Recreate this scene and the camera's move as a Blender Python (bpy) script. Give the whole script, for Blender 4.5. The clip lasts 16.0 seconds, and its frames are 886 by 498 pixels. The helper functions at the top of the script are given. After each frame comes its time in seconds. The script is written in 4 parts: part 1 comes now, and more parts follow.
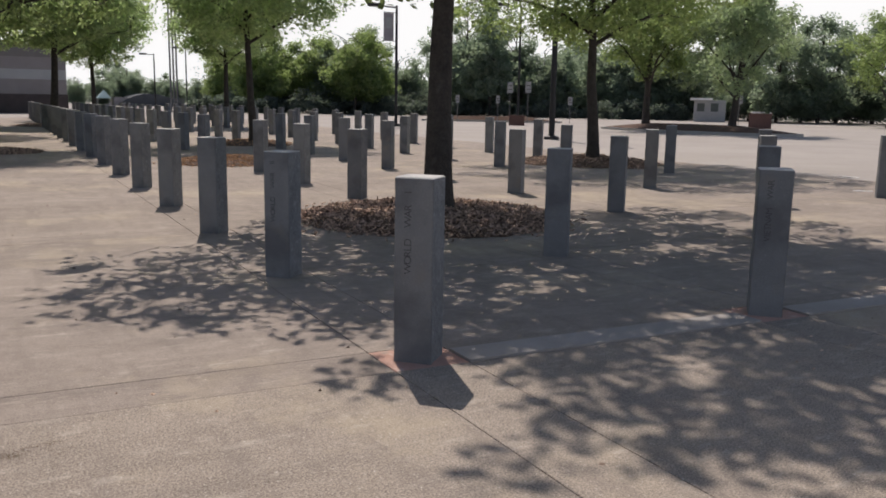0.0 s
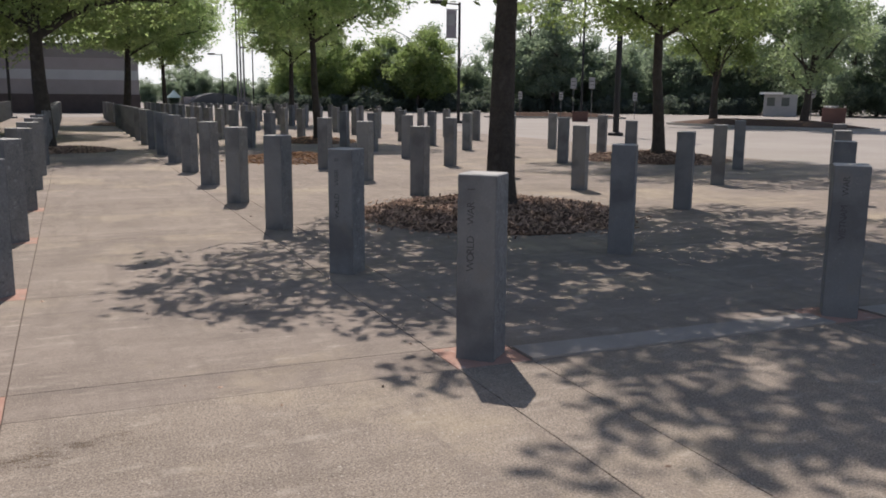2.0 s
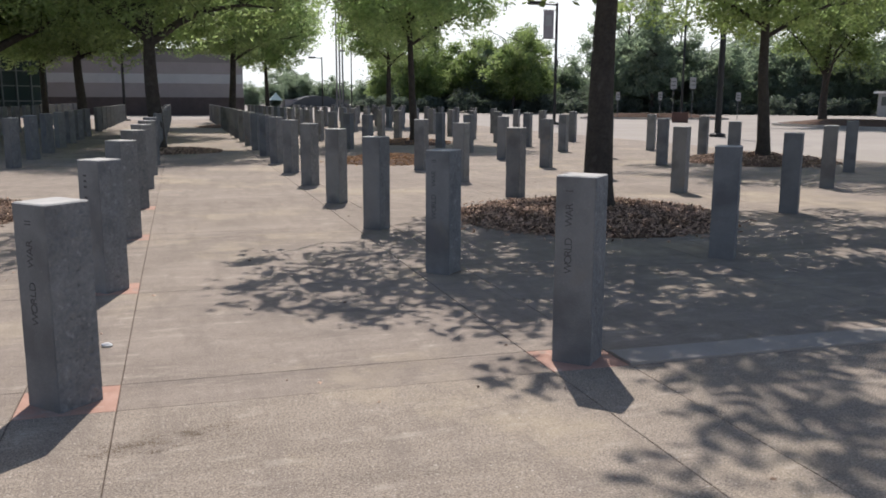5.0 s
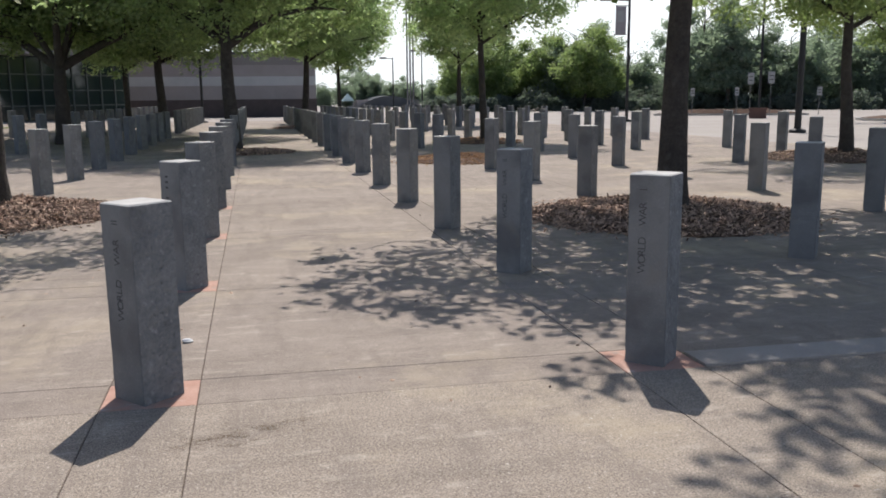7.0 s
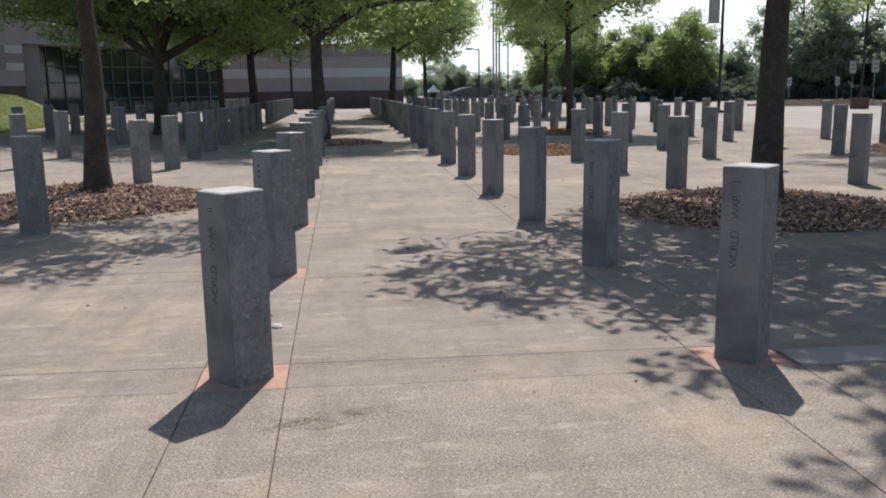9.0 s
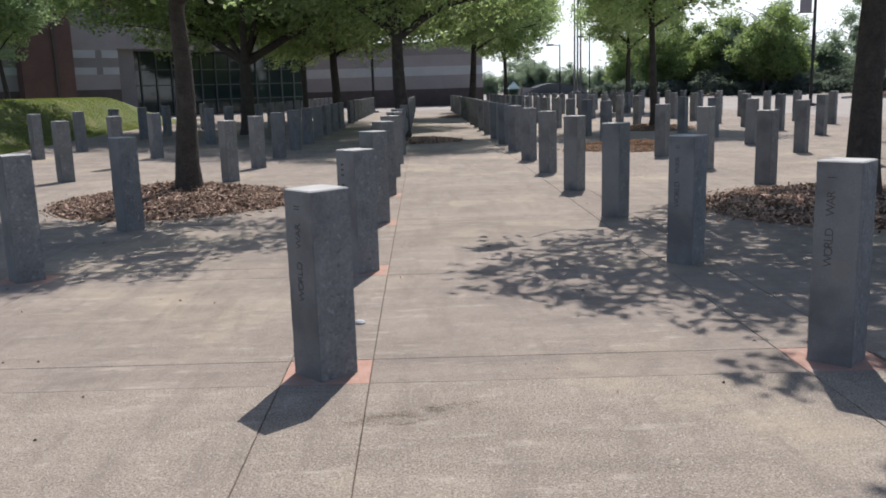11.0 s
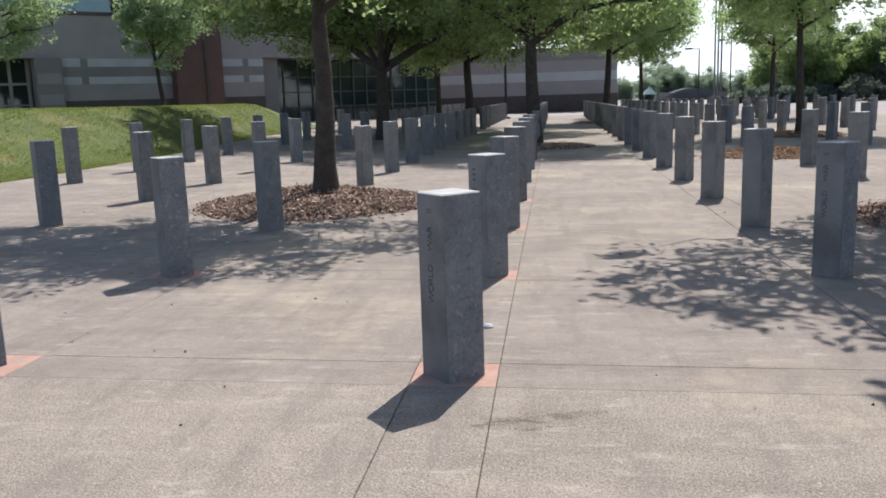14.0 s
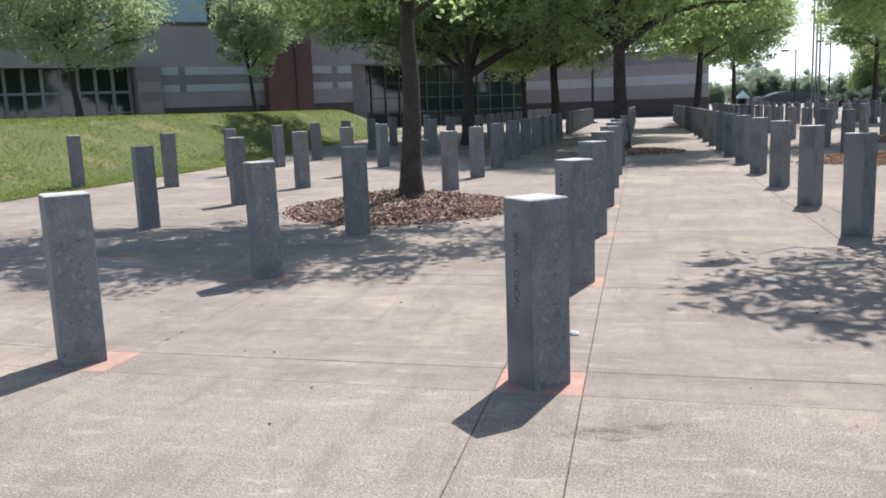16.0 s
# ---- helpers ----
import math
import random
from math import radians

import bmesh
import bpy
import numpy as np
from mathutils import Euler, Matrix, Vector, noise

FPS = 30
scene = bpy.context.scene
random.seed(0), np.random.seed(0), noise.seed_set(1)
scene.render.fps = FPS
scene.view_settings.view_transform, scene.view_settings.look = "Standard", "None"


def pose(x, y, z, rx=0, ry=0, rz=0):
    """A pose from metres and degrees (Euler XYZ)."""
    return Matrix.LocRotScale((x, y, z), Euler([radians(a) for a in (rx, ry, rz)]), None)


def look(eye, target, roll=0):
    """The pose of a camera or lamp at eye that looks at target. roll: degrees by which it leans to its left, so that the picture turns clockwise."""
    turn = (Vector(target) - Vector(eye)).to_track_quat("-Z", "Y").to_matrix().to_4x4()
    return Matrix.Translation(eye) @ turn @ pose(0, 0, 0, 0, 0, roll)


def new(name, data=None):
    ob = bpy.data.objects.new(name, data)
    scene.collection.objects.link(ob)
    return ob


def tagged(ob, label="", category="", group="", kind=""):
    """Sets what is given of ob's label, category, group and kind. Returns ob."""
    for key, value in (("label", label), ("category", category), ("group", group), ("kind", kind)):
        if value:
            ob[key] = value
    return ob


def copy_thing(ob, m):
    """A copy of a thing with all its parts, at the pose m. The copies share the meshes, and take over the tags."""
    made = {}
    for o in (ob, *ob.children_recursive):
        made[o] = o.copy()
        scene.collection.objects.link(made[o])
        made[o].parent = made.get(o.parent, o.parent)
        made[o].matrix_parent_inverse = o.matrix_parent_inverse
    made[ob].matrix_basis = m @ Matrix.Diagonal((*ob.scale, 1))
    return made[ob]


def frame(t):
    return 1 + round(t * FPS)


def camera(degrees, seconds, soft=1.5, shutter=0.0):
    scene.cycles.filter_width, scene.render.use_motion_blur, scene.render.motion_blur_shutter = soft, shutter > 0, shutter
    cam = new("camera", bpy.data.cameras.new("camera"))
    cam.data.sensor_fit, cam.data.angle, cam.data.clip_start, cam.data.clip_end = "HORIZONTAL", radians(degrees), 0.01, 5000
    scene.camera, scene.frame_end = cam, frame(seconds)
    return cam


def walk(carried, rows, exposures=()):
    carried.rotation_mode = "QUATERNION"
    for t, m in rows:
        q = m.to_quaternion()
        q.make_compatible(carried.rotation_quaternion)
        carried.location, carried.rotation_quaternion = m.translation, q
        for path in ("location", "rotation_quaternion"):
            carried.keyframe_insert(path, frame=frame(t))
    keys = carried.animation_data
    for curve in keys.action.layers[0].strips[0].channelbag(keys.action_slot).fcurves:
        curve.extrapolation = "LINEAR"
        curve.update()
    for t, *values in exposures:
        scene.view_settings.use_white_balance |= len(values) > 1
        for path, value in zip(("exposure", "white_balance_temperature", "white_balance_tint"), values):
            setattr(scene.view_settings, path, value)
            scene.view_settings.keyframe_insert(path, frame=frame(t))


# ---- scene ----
cam = camera(55.6, 16.0, soft=1.8)
PATH = [
    (0, (-1.152, -0.023, 1.501), (-0.217, 1.71, 1.156), 1.0),
    (0.5, (-1.15, -0.008, 1.498), (-0.245, 1.741, 1.153), 1.1),
    (1, (-1.148, -0.008, 1.498), (-0.269, 1.756, 1.153), 1.0),
    (1.5, (-1.15, -0.008, 1.501), (-0.305, 1.771, 1.151), 0.7),
    (2, (-1.151, -0.008, 1.499), (-0.348, 1.789, 1.145), 0.5),
    (2.5, (-1.157, -0.004, 1.5), (-0.391, 1.811, 1.149), 0.4),
    (3, (-1.161, -0.009, 1.503), (-0.437, 1.822, 1.153), 0.2),
    (3.5, (-1.161, -0.003, 1.498), (-0.474, 1.842, 1.145), 0.2),
    (6, (-1.185, -0.016, 1.501), (-0.661, 1.882, 1.153), -0.2),
    (6.5, (-1.186, -0.019, 1.504), (-0.707, 1.891, 1.155), -0.5),
    (7, (-1.187, -0.018, 1.502), (-0.751, 1.902, 1.148), -0.6),
    (7.5, (-1.194, -0.017, 1.5), (-0.806, 1.913, 1.147), -0.4),
    (8, (-1.193, -0.019, 1.498), (-0.848, 1.919, 1.143), -0.3),
    (8.5, (-1.2, -0.016, 1.502), (-0.903, 1.929, 1.142), -0.5),
    (9, (-1.2, -0.021, 1.499), (-0.96, 1.929, 1.127), -0.8),
    (11.5, (-1.215, -0.027, 1.501), (-1.207, 1.938, 1.129), -1.9),
    (12, (-1.215, -0.028, 1.505), (-1.253, 1.938, 1.139), -2.0),
    (12.5, (-1.218, -0.029, 1.494), (-1.309, 1.937, 1.138), -1.8),
    (13, (-1.217, -0.033, 1.493), (-1.361, 1.93, 1.139), -2.0),
    (13.5, (-1.219, -0.031, 1.493), (-1.408, 1.929, 1.139), -2.0),
    (14, (-1.221, -0.032, 1.494), (-1.474, 1.92, 1.143), -1.9),
    (14.5, (-1.229, -0.029, 1.496), (-1.549, 1.915, 1.15), -1.9),
    (15, (-1.23, -0.021, 1.491), (-1.596, 1.915, 1.146), -2.0),
    (15.5, (-1.236, -0.016, 1.489), (-1.639, 1.914, 1.15), -2.0),
    (16, (-1.237, -0.017, 1.491), (-1.686, 1.904, 1.159), -2.2),
]
walk(cam, [(t, look(eye, target, roll)) for t, eye, target, roll in PATH], [(0.0, -0.2, 6830, 15.4), (3.0, -0.13, 6720, 14), (7.0, 0.09, 6500, 12.2), (9.0, 0.07, 6440, 12.3), (12.5, 0.08, 6280, 11.3), (14.5, 0.39, 6210, 11), (16.0, 0.53, 6190, 11)])

# ---- light ----
SUN_BEARING, SUN_HEIGHT = 15.0, 55.5      # degrees clockwise from +y, and above the horizon
world = bpy.data.worlds.new("world")
scene.world = world
world.use_nodes = True
wn, wl = world.node_tree.nodes, world.node_tree.links
sky = wn.new("ShaderNodeTexSky")
sky.sky_type = "NISHITA"
sky.sun_disc = False
sky.sun_elevation = radians(SUN_HEIGHT)
sky.sun_rotation = radians(SUN_BEARING)
sky.dust_density = 1.2
sky.air_density = 1.0
sky.ozone_density = 1.0
wl.new(sky.outputs[0], wn["Background"].inputs[0])
wn["Background"].inputs[1].default_value = 0.11
sun = new("sun", bpy.data.lights.new("sun", "SUN"))
sun.data.energy = 4.6
sun.data.angle = radians(0.55)
sun.data.color = (1.0, 0.945, 0.88)
sa, sb = radians(SUN_BEARING), radians(SUN_HEIGHT)
sun.matrix_world = look((0, 0, 0), (-math.sin(sa) * math.cos(sb), -math.cos(sa) * math.cos(sb), -math.sin(sb)))


# ---- materials ----
def material(name, low, high, rough=0.85, scale=3.0, fine=60.0, bump=0.15, metal=0.0, fine_mix=0.35, spots=None, island=0.0, translucent=0.0, ob_random=0.0, spec=0.4):
    """A surface between two colours, varied by broad patches and a fine grain; island and ob_random vary it piece by piece."""
    m = bpy.data.materials.new(name)
    m.use_nodes = True
    n, l = m.node_tree.nodes, m.node_tree.links
    p = n["Principled BSDF"]
    p.inputs["Roughness"].default_value, p.inputs["Metallic"].default_value = rough, metal
    p.inputs["Specular IOR Level"].default_value = spec
    geo = n.new("ShaderNodeNewGeometry")
    a, b = n.new("ShaderNodeTexNoise"), n.new("ShaderNodeTexNoise")
    a.inputs["Scale"].default_value, a.inputs["Detail"].default_value, a.inputs["Roughness"].default_value = scale, 6, 0.65
    b.inputs["Scale"].default_value, b.inputs["Detail"].default_value = fine, 3
    for t in (a, b):
        l.new(geo.outputs["Position"], t.inputs["Vector"])
    stretch = n.new("ShaderNodeMapRange")
    stretch.inputs["From Min"].default_value, stretch.inputs["From Max"].default_value = 0.3, 0.7
    l.new(a.outputs["Fac"], stretch.inputs["Value"])
    stretch_b = n.new("ShaderNodeMapRange")
    stretch_b.inputs["From Min"].default_value, stretch_b.inputs["From Max"].default_value = 0.3, 0.7
    l.new(b.outputs["Fac"], stretch_b.inputs["Value"])
    mix = n.new("ShaderNodeMix")
    mix.inputs["Factor"].default_value = fine_mix
    l.new(stretch.outputs["Result"], mix.inputs["A"])
    l.new(stretch_b.outputs["Result"], mix.inputs["B"])
    value = mix.outputs["Result"]
    for amount, kind in ((island, "island"), (ob_random, "object")):
        if amount:
            again = n.new("ShaderNodeMix")
            again.inputs["Factor"].default_value = amount
            l.new(value, again.inputs["A"])
            if kind == "island":
                l.new(geo.outputs["Random Per Island"], again.inputs["B"])
            else:
                l.new(n.new("ShaderNodeObjectInfo").outputs["Random"], again.inputs["B"])
            value = again.outputs["Result"]
    ramp = n.new("ShaderNodeValToRGB")
    ramp.color_ramp.elements[0].color, ramp.color_ramp.elements[1].color = (*low, 1), (*high, 1)
    l.new(value, ramp.inputs["Fac"])
    colour = ramp.outputs["Color"]
    for spot_scale, limit, tint, strength in (spots or ()):
        s = n.new("ShaderNodeTexNoise")
        s.inputs["Scale"].default_value, s.inputs["Detail"].default_value = spot_scale, 4
        l.new(geo.outputs["Position"], s.inputs["Vector"])
        cut = n.new("ShaderNodeMapRange")
        cut.inputs["From Min"].default_value, cut.inputs["From Max"].default_value, cut.inputs["To Max"].default_value = limit, limit + 0.12, strength
        l.new(s.outputs["Fac"], cut.inputs["Value"])
        over = n.new("ShaderNodeMix")
        over.data_type = "RGBA"
        over.inputs["B"].default_value = (*tint, 1)
        l.new(cut.outputs["Result"], over.inputs["Factor"])
        l.new(colour, over.inputs["A"])
        colour = over.outputs["Result"]
    l.new(colour, p.inputs["Base Color"])
    if bump:
        bm_node = n.new("ShaderNodeBump")
        bm_node.inputs["Strength"].default_value, bm_node.inputs["Distance"].default_value = bump, 0.02
        l.new(b.outputs["Fac"], bm_node.inputs["Height"])
        l.new(bm_node.outputs["Normal"], p.inputs["Normal"])
    if translucent:
        t = n.new("ShaderNodeBsdfTranslucent")
        bright = n.new("ShaderNodeMix")
        bright.data_type, bright.blend_type = "RGBA", "MULTIPLY"
        bright.inputs["Factor"].default_value = 1.0
        bright.inputs["B"].default_value = (2.25, 2.4, 1.75, 1)
        l.new(colour, bright.inputs["A"])
        l.new(bright.outputs["Result"], t.inputs["Color"])
        both = n.new("ShaderNodeMixShader")
        both.inputs["Fac"].default_value = translucent
        l.new(p.outputs[0], both.inputs[1])
        l.new(t.outputs[0], both.inputs[2])
        l.new(both.outputs[0], n["Material Output"].inputs[0])
    return m


def concrete(name, dark, light, coarse=False):
    """Broom-finished concrete: cloudy stains, streaks across the path, light and dark specks."""
    m = bpy.data.materials.new(name)
    m.use_nodes = True
    n, l = m.node_tree.nodes, m.node_tree.links
    p = n["Principled BSDF"]
    p.inputs["Roughness"].default_value, p.inputs["Specular IOR Level"].default_value = 0.88, 0.3
    geo = n.new("ShaderNodeNewGeometry")

    def layer(scale, detail, stretch, low, high, rough=0.6, warp=0.0):
        mp = n.new("ShaderNodeMapping")
        mp.inputs["Scale"].default_value = stretch
        t = n.new("ShaderNodeTexNoise")
        t.inputs["Scale"].default_value, t.inputs["Detail"].default_value, t.inputs["Roughness"].default_value = scale, detail, rough
        t.inputs["Distortion"].default_value = warp
        r = n.new("ShaderNodeMapRange")
        r.inputs["From Min"].default_value, r.inputs["From Max"].default_value = low, high
        l.new(geo.outputs["Position"], mp.inputs["Vector"])
        l.new(mp.outputs[0], t.inputs["Vector"])
        l.new(t.outputs["Fac"], r.inputs["Value"])
        return r.outputs["Result"], t.outputs["Fac"]

    clouds, _ = layer(0.75, 5, (0.8, 1.25, 1), 0.34, 0.66)
    streaks, _ = layer(1.5, 4, (0.55, 1.9, 1), 0.3, 0.7, 0.65)
    grain, height = layer(105 if coarse else 120, 4, (1, 1, 1), 0.4, 0.6, 0.7)
    pores, _ = layer(46, 5, (1, 1, 1), 0.38, 0.62, 0.75)
    worn, _ = layer(9, 4, (0.8, 1.4, 1), 0.35, 0.7, 0.7)
    sweeps, _ = layer(2.2, 5, (0.18, 2.4, 1), 0.36, 0.64, 0.7, 0.6)
    value = clouds
    for other, share in ((streaks, 0.2), (sweeps, 0.28), (worn, 0.3), (pores, 0.3 if coarse else 0.24), (grain, 0.55 if coarse else 0.36), (n.new("ShaderNodeObjectInfo").outputs["Random"], 0.06)):
        mix = n.new("ShaderNodeMix")
        mix.inputs["Factor"].default_value = share
        l.new(value, mix.inputs["A"])
        l.new(other, mix.inputs["B"])
        value = mix.outputs["Result"]
    ramp = n.new("ShaderNodeValToRGB")
    ramp.color_ramp.elements[0].color, ramp.color_ramp.elements[1].color = (*dark, 1), (*light, 1)
    ramp.color_ramp.elements[0].position, ramp.color_ramp.elements[1].position = 0.12, 0.88
    l.new(value, ramp.inputs["Fac"])
    colour = ramp.outputs["Color"]
    for scale, stretch, low, high, tint, strength in (
            (0.42, (1, 1, 1), 0.52, 0.66, (0.46, 0.385, 0.275), 0.6), (7.0, (0.4, 1.3, 1), 0.56, 0.66, (0.52, 0.46, 0.385), 0.4), (1.0, (5.0, 1.1, 1), 0.5, 0.62, (0.19, 0.16, 0.138), 0.42), (2.0, (0.6, 1.5, 1), 0.56, 0.7, (0.17, 0.146, 0.128), 0.36),
            (60, (1, 1, 1), 0.58 if coarse else 0.63, 0.68, (0.66, 0.61, 0.54), 0.8), (52, (1, 1, 1.7), 0.58 if coarse else 0.63, 0.68, (0.08, 0.07, 0.062), 0.8)):
        mask, _ = layer(scale, 6, stretch, low, high, 0.7)
        part_of = n.new("ShaderNodeMath")
        part_of.operation = "MULTIPLY"
        part_of.inputs[1].default_value = strength
        l.new(mask, part_of.inputs[0])
        over = n.new("ShaderNodeMix")
        over.data_type = "RGBA"
        over.inputs["B"].default_value = (*tint, 1)
        l.new(part_of.outputs[0], over.inputs["Factor"])
        l.new(colour, over.inputs["A"])
        colour = over.outputs["Result"]
    l.new(colour, p.inputs["Base Color"])
    bump = n.new("ShaderNodeBump")
    bump.inputs["Strength"].default_value, bump.inputs["Distance"].default_value = 0.55, 0.006
    l.new(height, bump.inputs["Height"])
    l.new(bump.outputs["Normal"], p.inputs["Normal"])
    return m


CONCRETE = concrete("plaza concrete", (0.134, 0.111, 0.094), (0.42, 0.357, 0.302))
CONCRETE_WORN = concrete("worn coarse concrete", (0.118, 0.098, 0.079), (0.46, 0.391, 0.322), True)
CONCRETE_PALE = material("newer pale concrete", (0.25, 0.23, 0.21), (0.4, 0.37, 0.34), 0.9, 1.5, 70, 0.3)
# the post tops take a paler colour than the shafts
STONE_TOP = material("paler granite top", (0.38, 0.375, 0.36), (0.58, 0.57, 0.55), 0.85, 9, 110, 0.25)
PAD = material("red mortar", (0.38, 0.215, 0.165), (0.52, 0.34, 0.275), 0.95, 7, 90, 0.4, spots=[(6, 0.55, (0.34, 0.285, 0.24), 0.8), (13, 0.6, (0.56, 0.47, 0.41), 0.6)])
LOT = material("parking lot", (0.27, 0.243, 0.216), (0.39, 0.355, 0.318), 0.9, 0.25, 20, 0.2, spots=[(0.12, 0.56, (0.28, 0.25, 0.225), 0.6)])
STONE = material("sawn grey granite", (0.105, 0.112, 0.122), (0.225, 0.233, 0.242), 0.7, 2.6, 85, 0.2, ob_random=0.4, fine_mix=0.25, spots=[(60, 0.62, (0.32, 0.33, 0.34), 0.3), (44, 0.66, (0.06, 0.063, 0.07), 0.35), (2.1, 0.5, (0.085, 0.086, 0.094), 0.6), (3.4, 0.6, (0.2, 0.18, 0.158), 0.4)])
STONE_SPLIT = material("rock-pitched grey granite", (0.085, 0.093, 0.104), (0.25, 0.26, 0.27), 0.82, 7, 45, 0.7, ob_random=0.25, fine_mix=0.45, spots=[(20, 0.6, (0.36, 0.37, 0.38), 0.5), (30, 0.62, (0.05, 0.053, 0.06), 0.6), (3.0, 0.58, (0.1, 0.105, 0.115), 0.5)])
CARVED = material("carved letters", (0.05, 0.052, 0.057), (0.08, 0.082, 0.088), 0.9, 20, 100, 0.1)
BARK = material("bark", (0.028, 0.024, 0.021), (0.078, 0.067, 0.059), 0.95, 7, 32, 1.0, spots=[(5, 0.6, (0.11, 0.105, 0.098), 0.4)])
LEAF = material("tree leaf", (0.11, 0.145, 0.084), (0.235, 0.278, 0.152), 0.5, 0.9, 8, 0, island=0.6, translucent=0.68)
LEAF_DEEP = material("deep green leaf", (0.07, 0.1, 0.05), (0.16, 0.195, 0.09), 0.5, 0.9, 8, 0, island=0.6, translucent=0.42)
LEAF_MID = material("mid green leaf", (0.1, 0.135, 0.07), (0.21, 0.25, 0.12), 0.5, 0.9, 8, 0, island=0.6, translucent=0.64)
LEAF_PALE = material("pale leaf", (0.16, 0.21, 0.125), (0.29, 0.345, 0.21), 0.5, 0.9, 8, 0, island=0.6, translucent=0.6)
LEAF_GREY = material("grey-green leaf", (0.14, 0.18, 0.12), (0.25, 0.295, 0.2), 0.5, 0.9, 8, 0, island=0.6, translucent=0.52)
LEAF_DARK = material("far leaf", (0.11, 0.14, 0.125), (0.21, 0.245, 0.21), 0.6, 0.4, 4, 0, island=0.6, translucent=0.6)
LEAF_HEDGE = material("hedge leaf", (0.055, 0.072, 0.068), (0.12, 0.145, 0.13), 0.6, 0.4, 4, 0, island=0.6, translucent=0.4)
MULCH = material("mulch", (0.05, 0.029, 0.02), (0.15, 0.085, 0.054), 0.95, 6, 50, 0.9)
CHIP = material("bark chip", (0.04, 0.023, 0.016), (0.68, 0.48, 0.36), 0.9, 8, 60, 0.3, island=0.9)
CHIP_RED = material("dry needle chip", (0.25, 0.13, 0.06), (0.55, 0.33, 0.18), 0.9, 8, 60, 0.3, island=0.75)
GRASS = material("lawn", (0.066, 0.092, 0.02), (0.132, 0.154, 0.04), 0.9, 0.9, 18, 0.5, fine_mix=0.35, spots=[(0.6, 0.55, (0.055, 0.08, 0.018), 0.45), (1.1, 0.57, (0.2, 0.175, 0.08), 0.6)])
BLADE = material("grass blade", (0.078, 0.104, 0.024), (0.165, 0.182, 0.055), 0.7, 0.7, 9, 0, island=0.3, translucent=0.46, spots=[(1.1, 0.57, (0.24, 0.205, 0.1), 0.6)])
WALL = material("grey block wall", (0.235, 0.217, 0.216), (0.31, 0.286, 0.285), 0.9, 0.6, 25, 0.15)
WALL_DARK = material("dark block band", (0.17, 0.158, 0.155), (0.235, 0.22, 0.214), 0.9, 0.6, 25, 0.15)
STRIPE = material("pale block band", (0.34, 0.35, 0.365), (0.44, 0.45, 0.455), 0.9, 0.8, 25, 0.1)
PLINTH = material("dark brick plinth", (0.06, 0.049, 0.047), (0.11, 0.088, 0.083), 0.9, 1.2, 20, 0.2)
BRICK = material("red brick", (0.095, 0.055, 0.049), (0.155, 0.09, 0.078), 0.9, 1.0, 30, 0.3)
# brick again, with the sunlight on the upper storey put into its colour
BRICK_LIT = material("sunlit red brick", (0.3, 0.165, 0.115), (0.4, 0.235, 0.165), 0.9, 1.0, 30, 0.3)
TEAL = material("teal glazing", (0.1, 0.19, 0.22), (0.16, 0.27, 0.3), 0.15, 0.5, 10, 0, metal=0.2)
METAL = material("dark painted metal", (0.01, 0.011, 0.012), (0.024, 0.024, 0.026), 0.65, 5, 60, 0.05)
MULLION = material("green-grey mullion", (0.06, 0.075, 0.07), (0.095, 0.11, 0.105), 0.5, 3, 40, 0.05)
STEEL = material("grey steel", (0.12, 0.12, 0.125), (0.2, 0.2, 0.2), 0.5, 3, 40, 0.05, metal=0.3)
FRAME = material("pale metal frame", (0.26, 0.265, 0.27), (0.34, 0.345, 0.35), 0.5, 3, 40, 0.05)
WHITE = material("white paint", (0.68, 0.68, 0.67), (0.8, 0.8, 0.79), 0.7, 1.5, 30, 0.05)
BANNER = material("banner cloth", (0.22, 0.2, 0.22), (0.32, 0.3, 0.32), 0.8, 4, 60, 0.1)
TEAL_CLOTH = material("pale teal cloth", (0.3, 0.42, 0.42), (0.4, 0.52, 0.52), 0.8, 2, 40, 0.1)
ROOF = material("grey roof", (0.06, 0.065, 0.072), (0.1, 0.108, 0.115), 0.8, 0.5, 15, 0.1)
KERB = material("kerb concrete", (0.36, 0.34, 0.31), (0.48, 0.45, 0.41), 0.9, 2, 50, 0.2)
GRIT = material("dark joint grit", (0.05, 0.04, 0.033), (0.13, 0.095, 0.075), 0.98, 5, 60, 0.3)
DIRT = material("brown dirt", (0.1, 0.07, 0.042), (0.2, 0.148, 0.095), 0.98, 4, 50, 0.3)


def glass_material(name, tint):
    m = bpy.data.materials.new(name)
    m.use_nodes = True
    p = m.node_tree.nodes["Principled BSDF"]
    p.inputs["Base Color"].default_value = (*tint, 1)
    p.inputs["Roughness"].default_value, p.inputs["Specular IOR Level"].default_value = 0.04, 0.6
    return m


GLASS = glass_material("dark window glass", (0.02, 0.032, 0.03))


# ---- mesh helpers ----
def thing(name, m, label, category, group="", kind=""):
    ob = new(name)
    ob.matrix_basis = m
    ob.empty_display_size = 0.2
    return tagged(ob, label, category, group, kind)


def mesh_of(name, verts, faces, mat, smooth=False):
    me = bpy.data.meshes.new(name)
    me.from_pydata([tuple(v) for v in verts], [], faces)
    me.materials.append(mat)
    if smooth:
        me.shade_smooth()
    me.update()
    return me


def part_mesh(name, me, parent, label=""):
    ob = new(name, me)
    ob.parent = parent
    return tagged(ob, label)


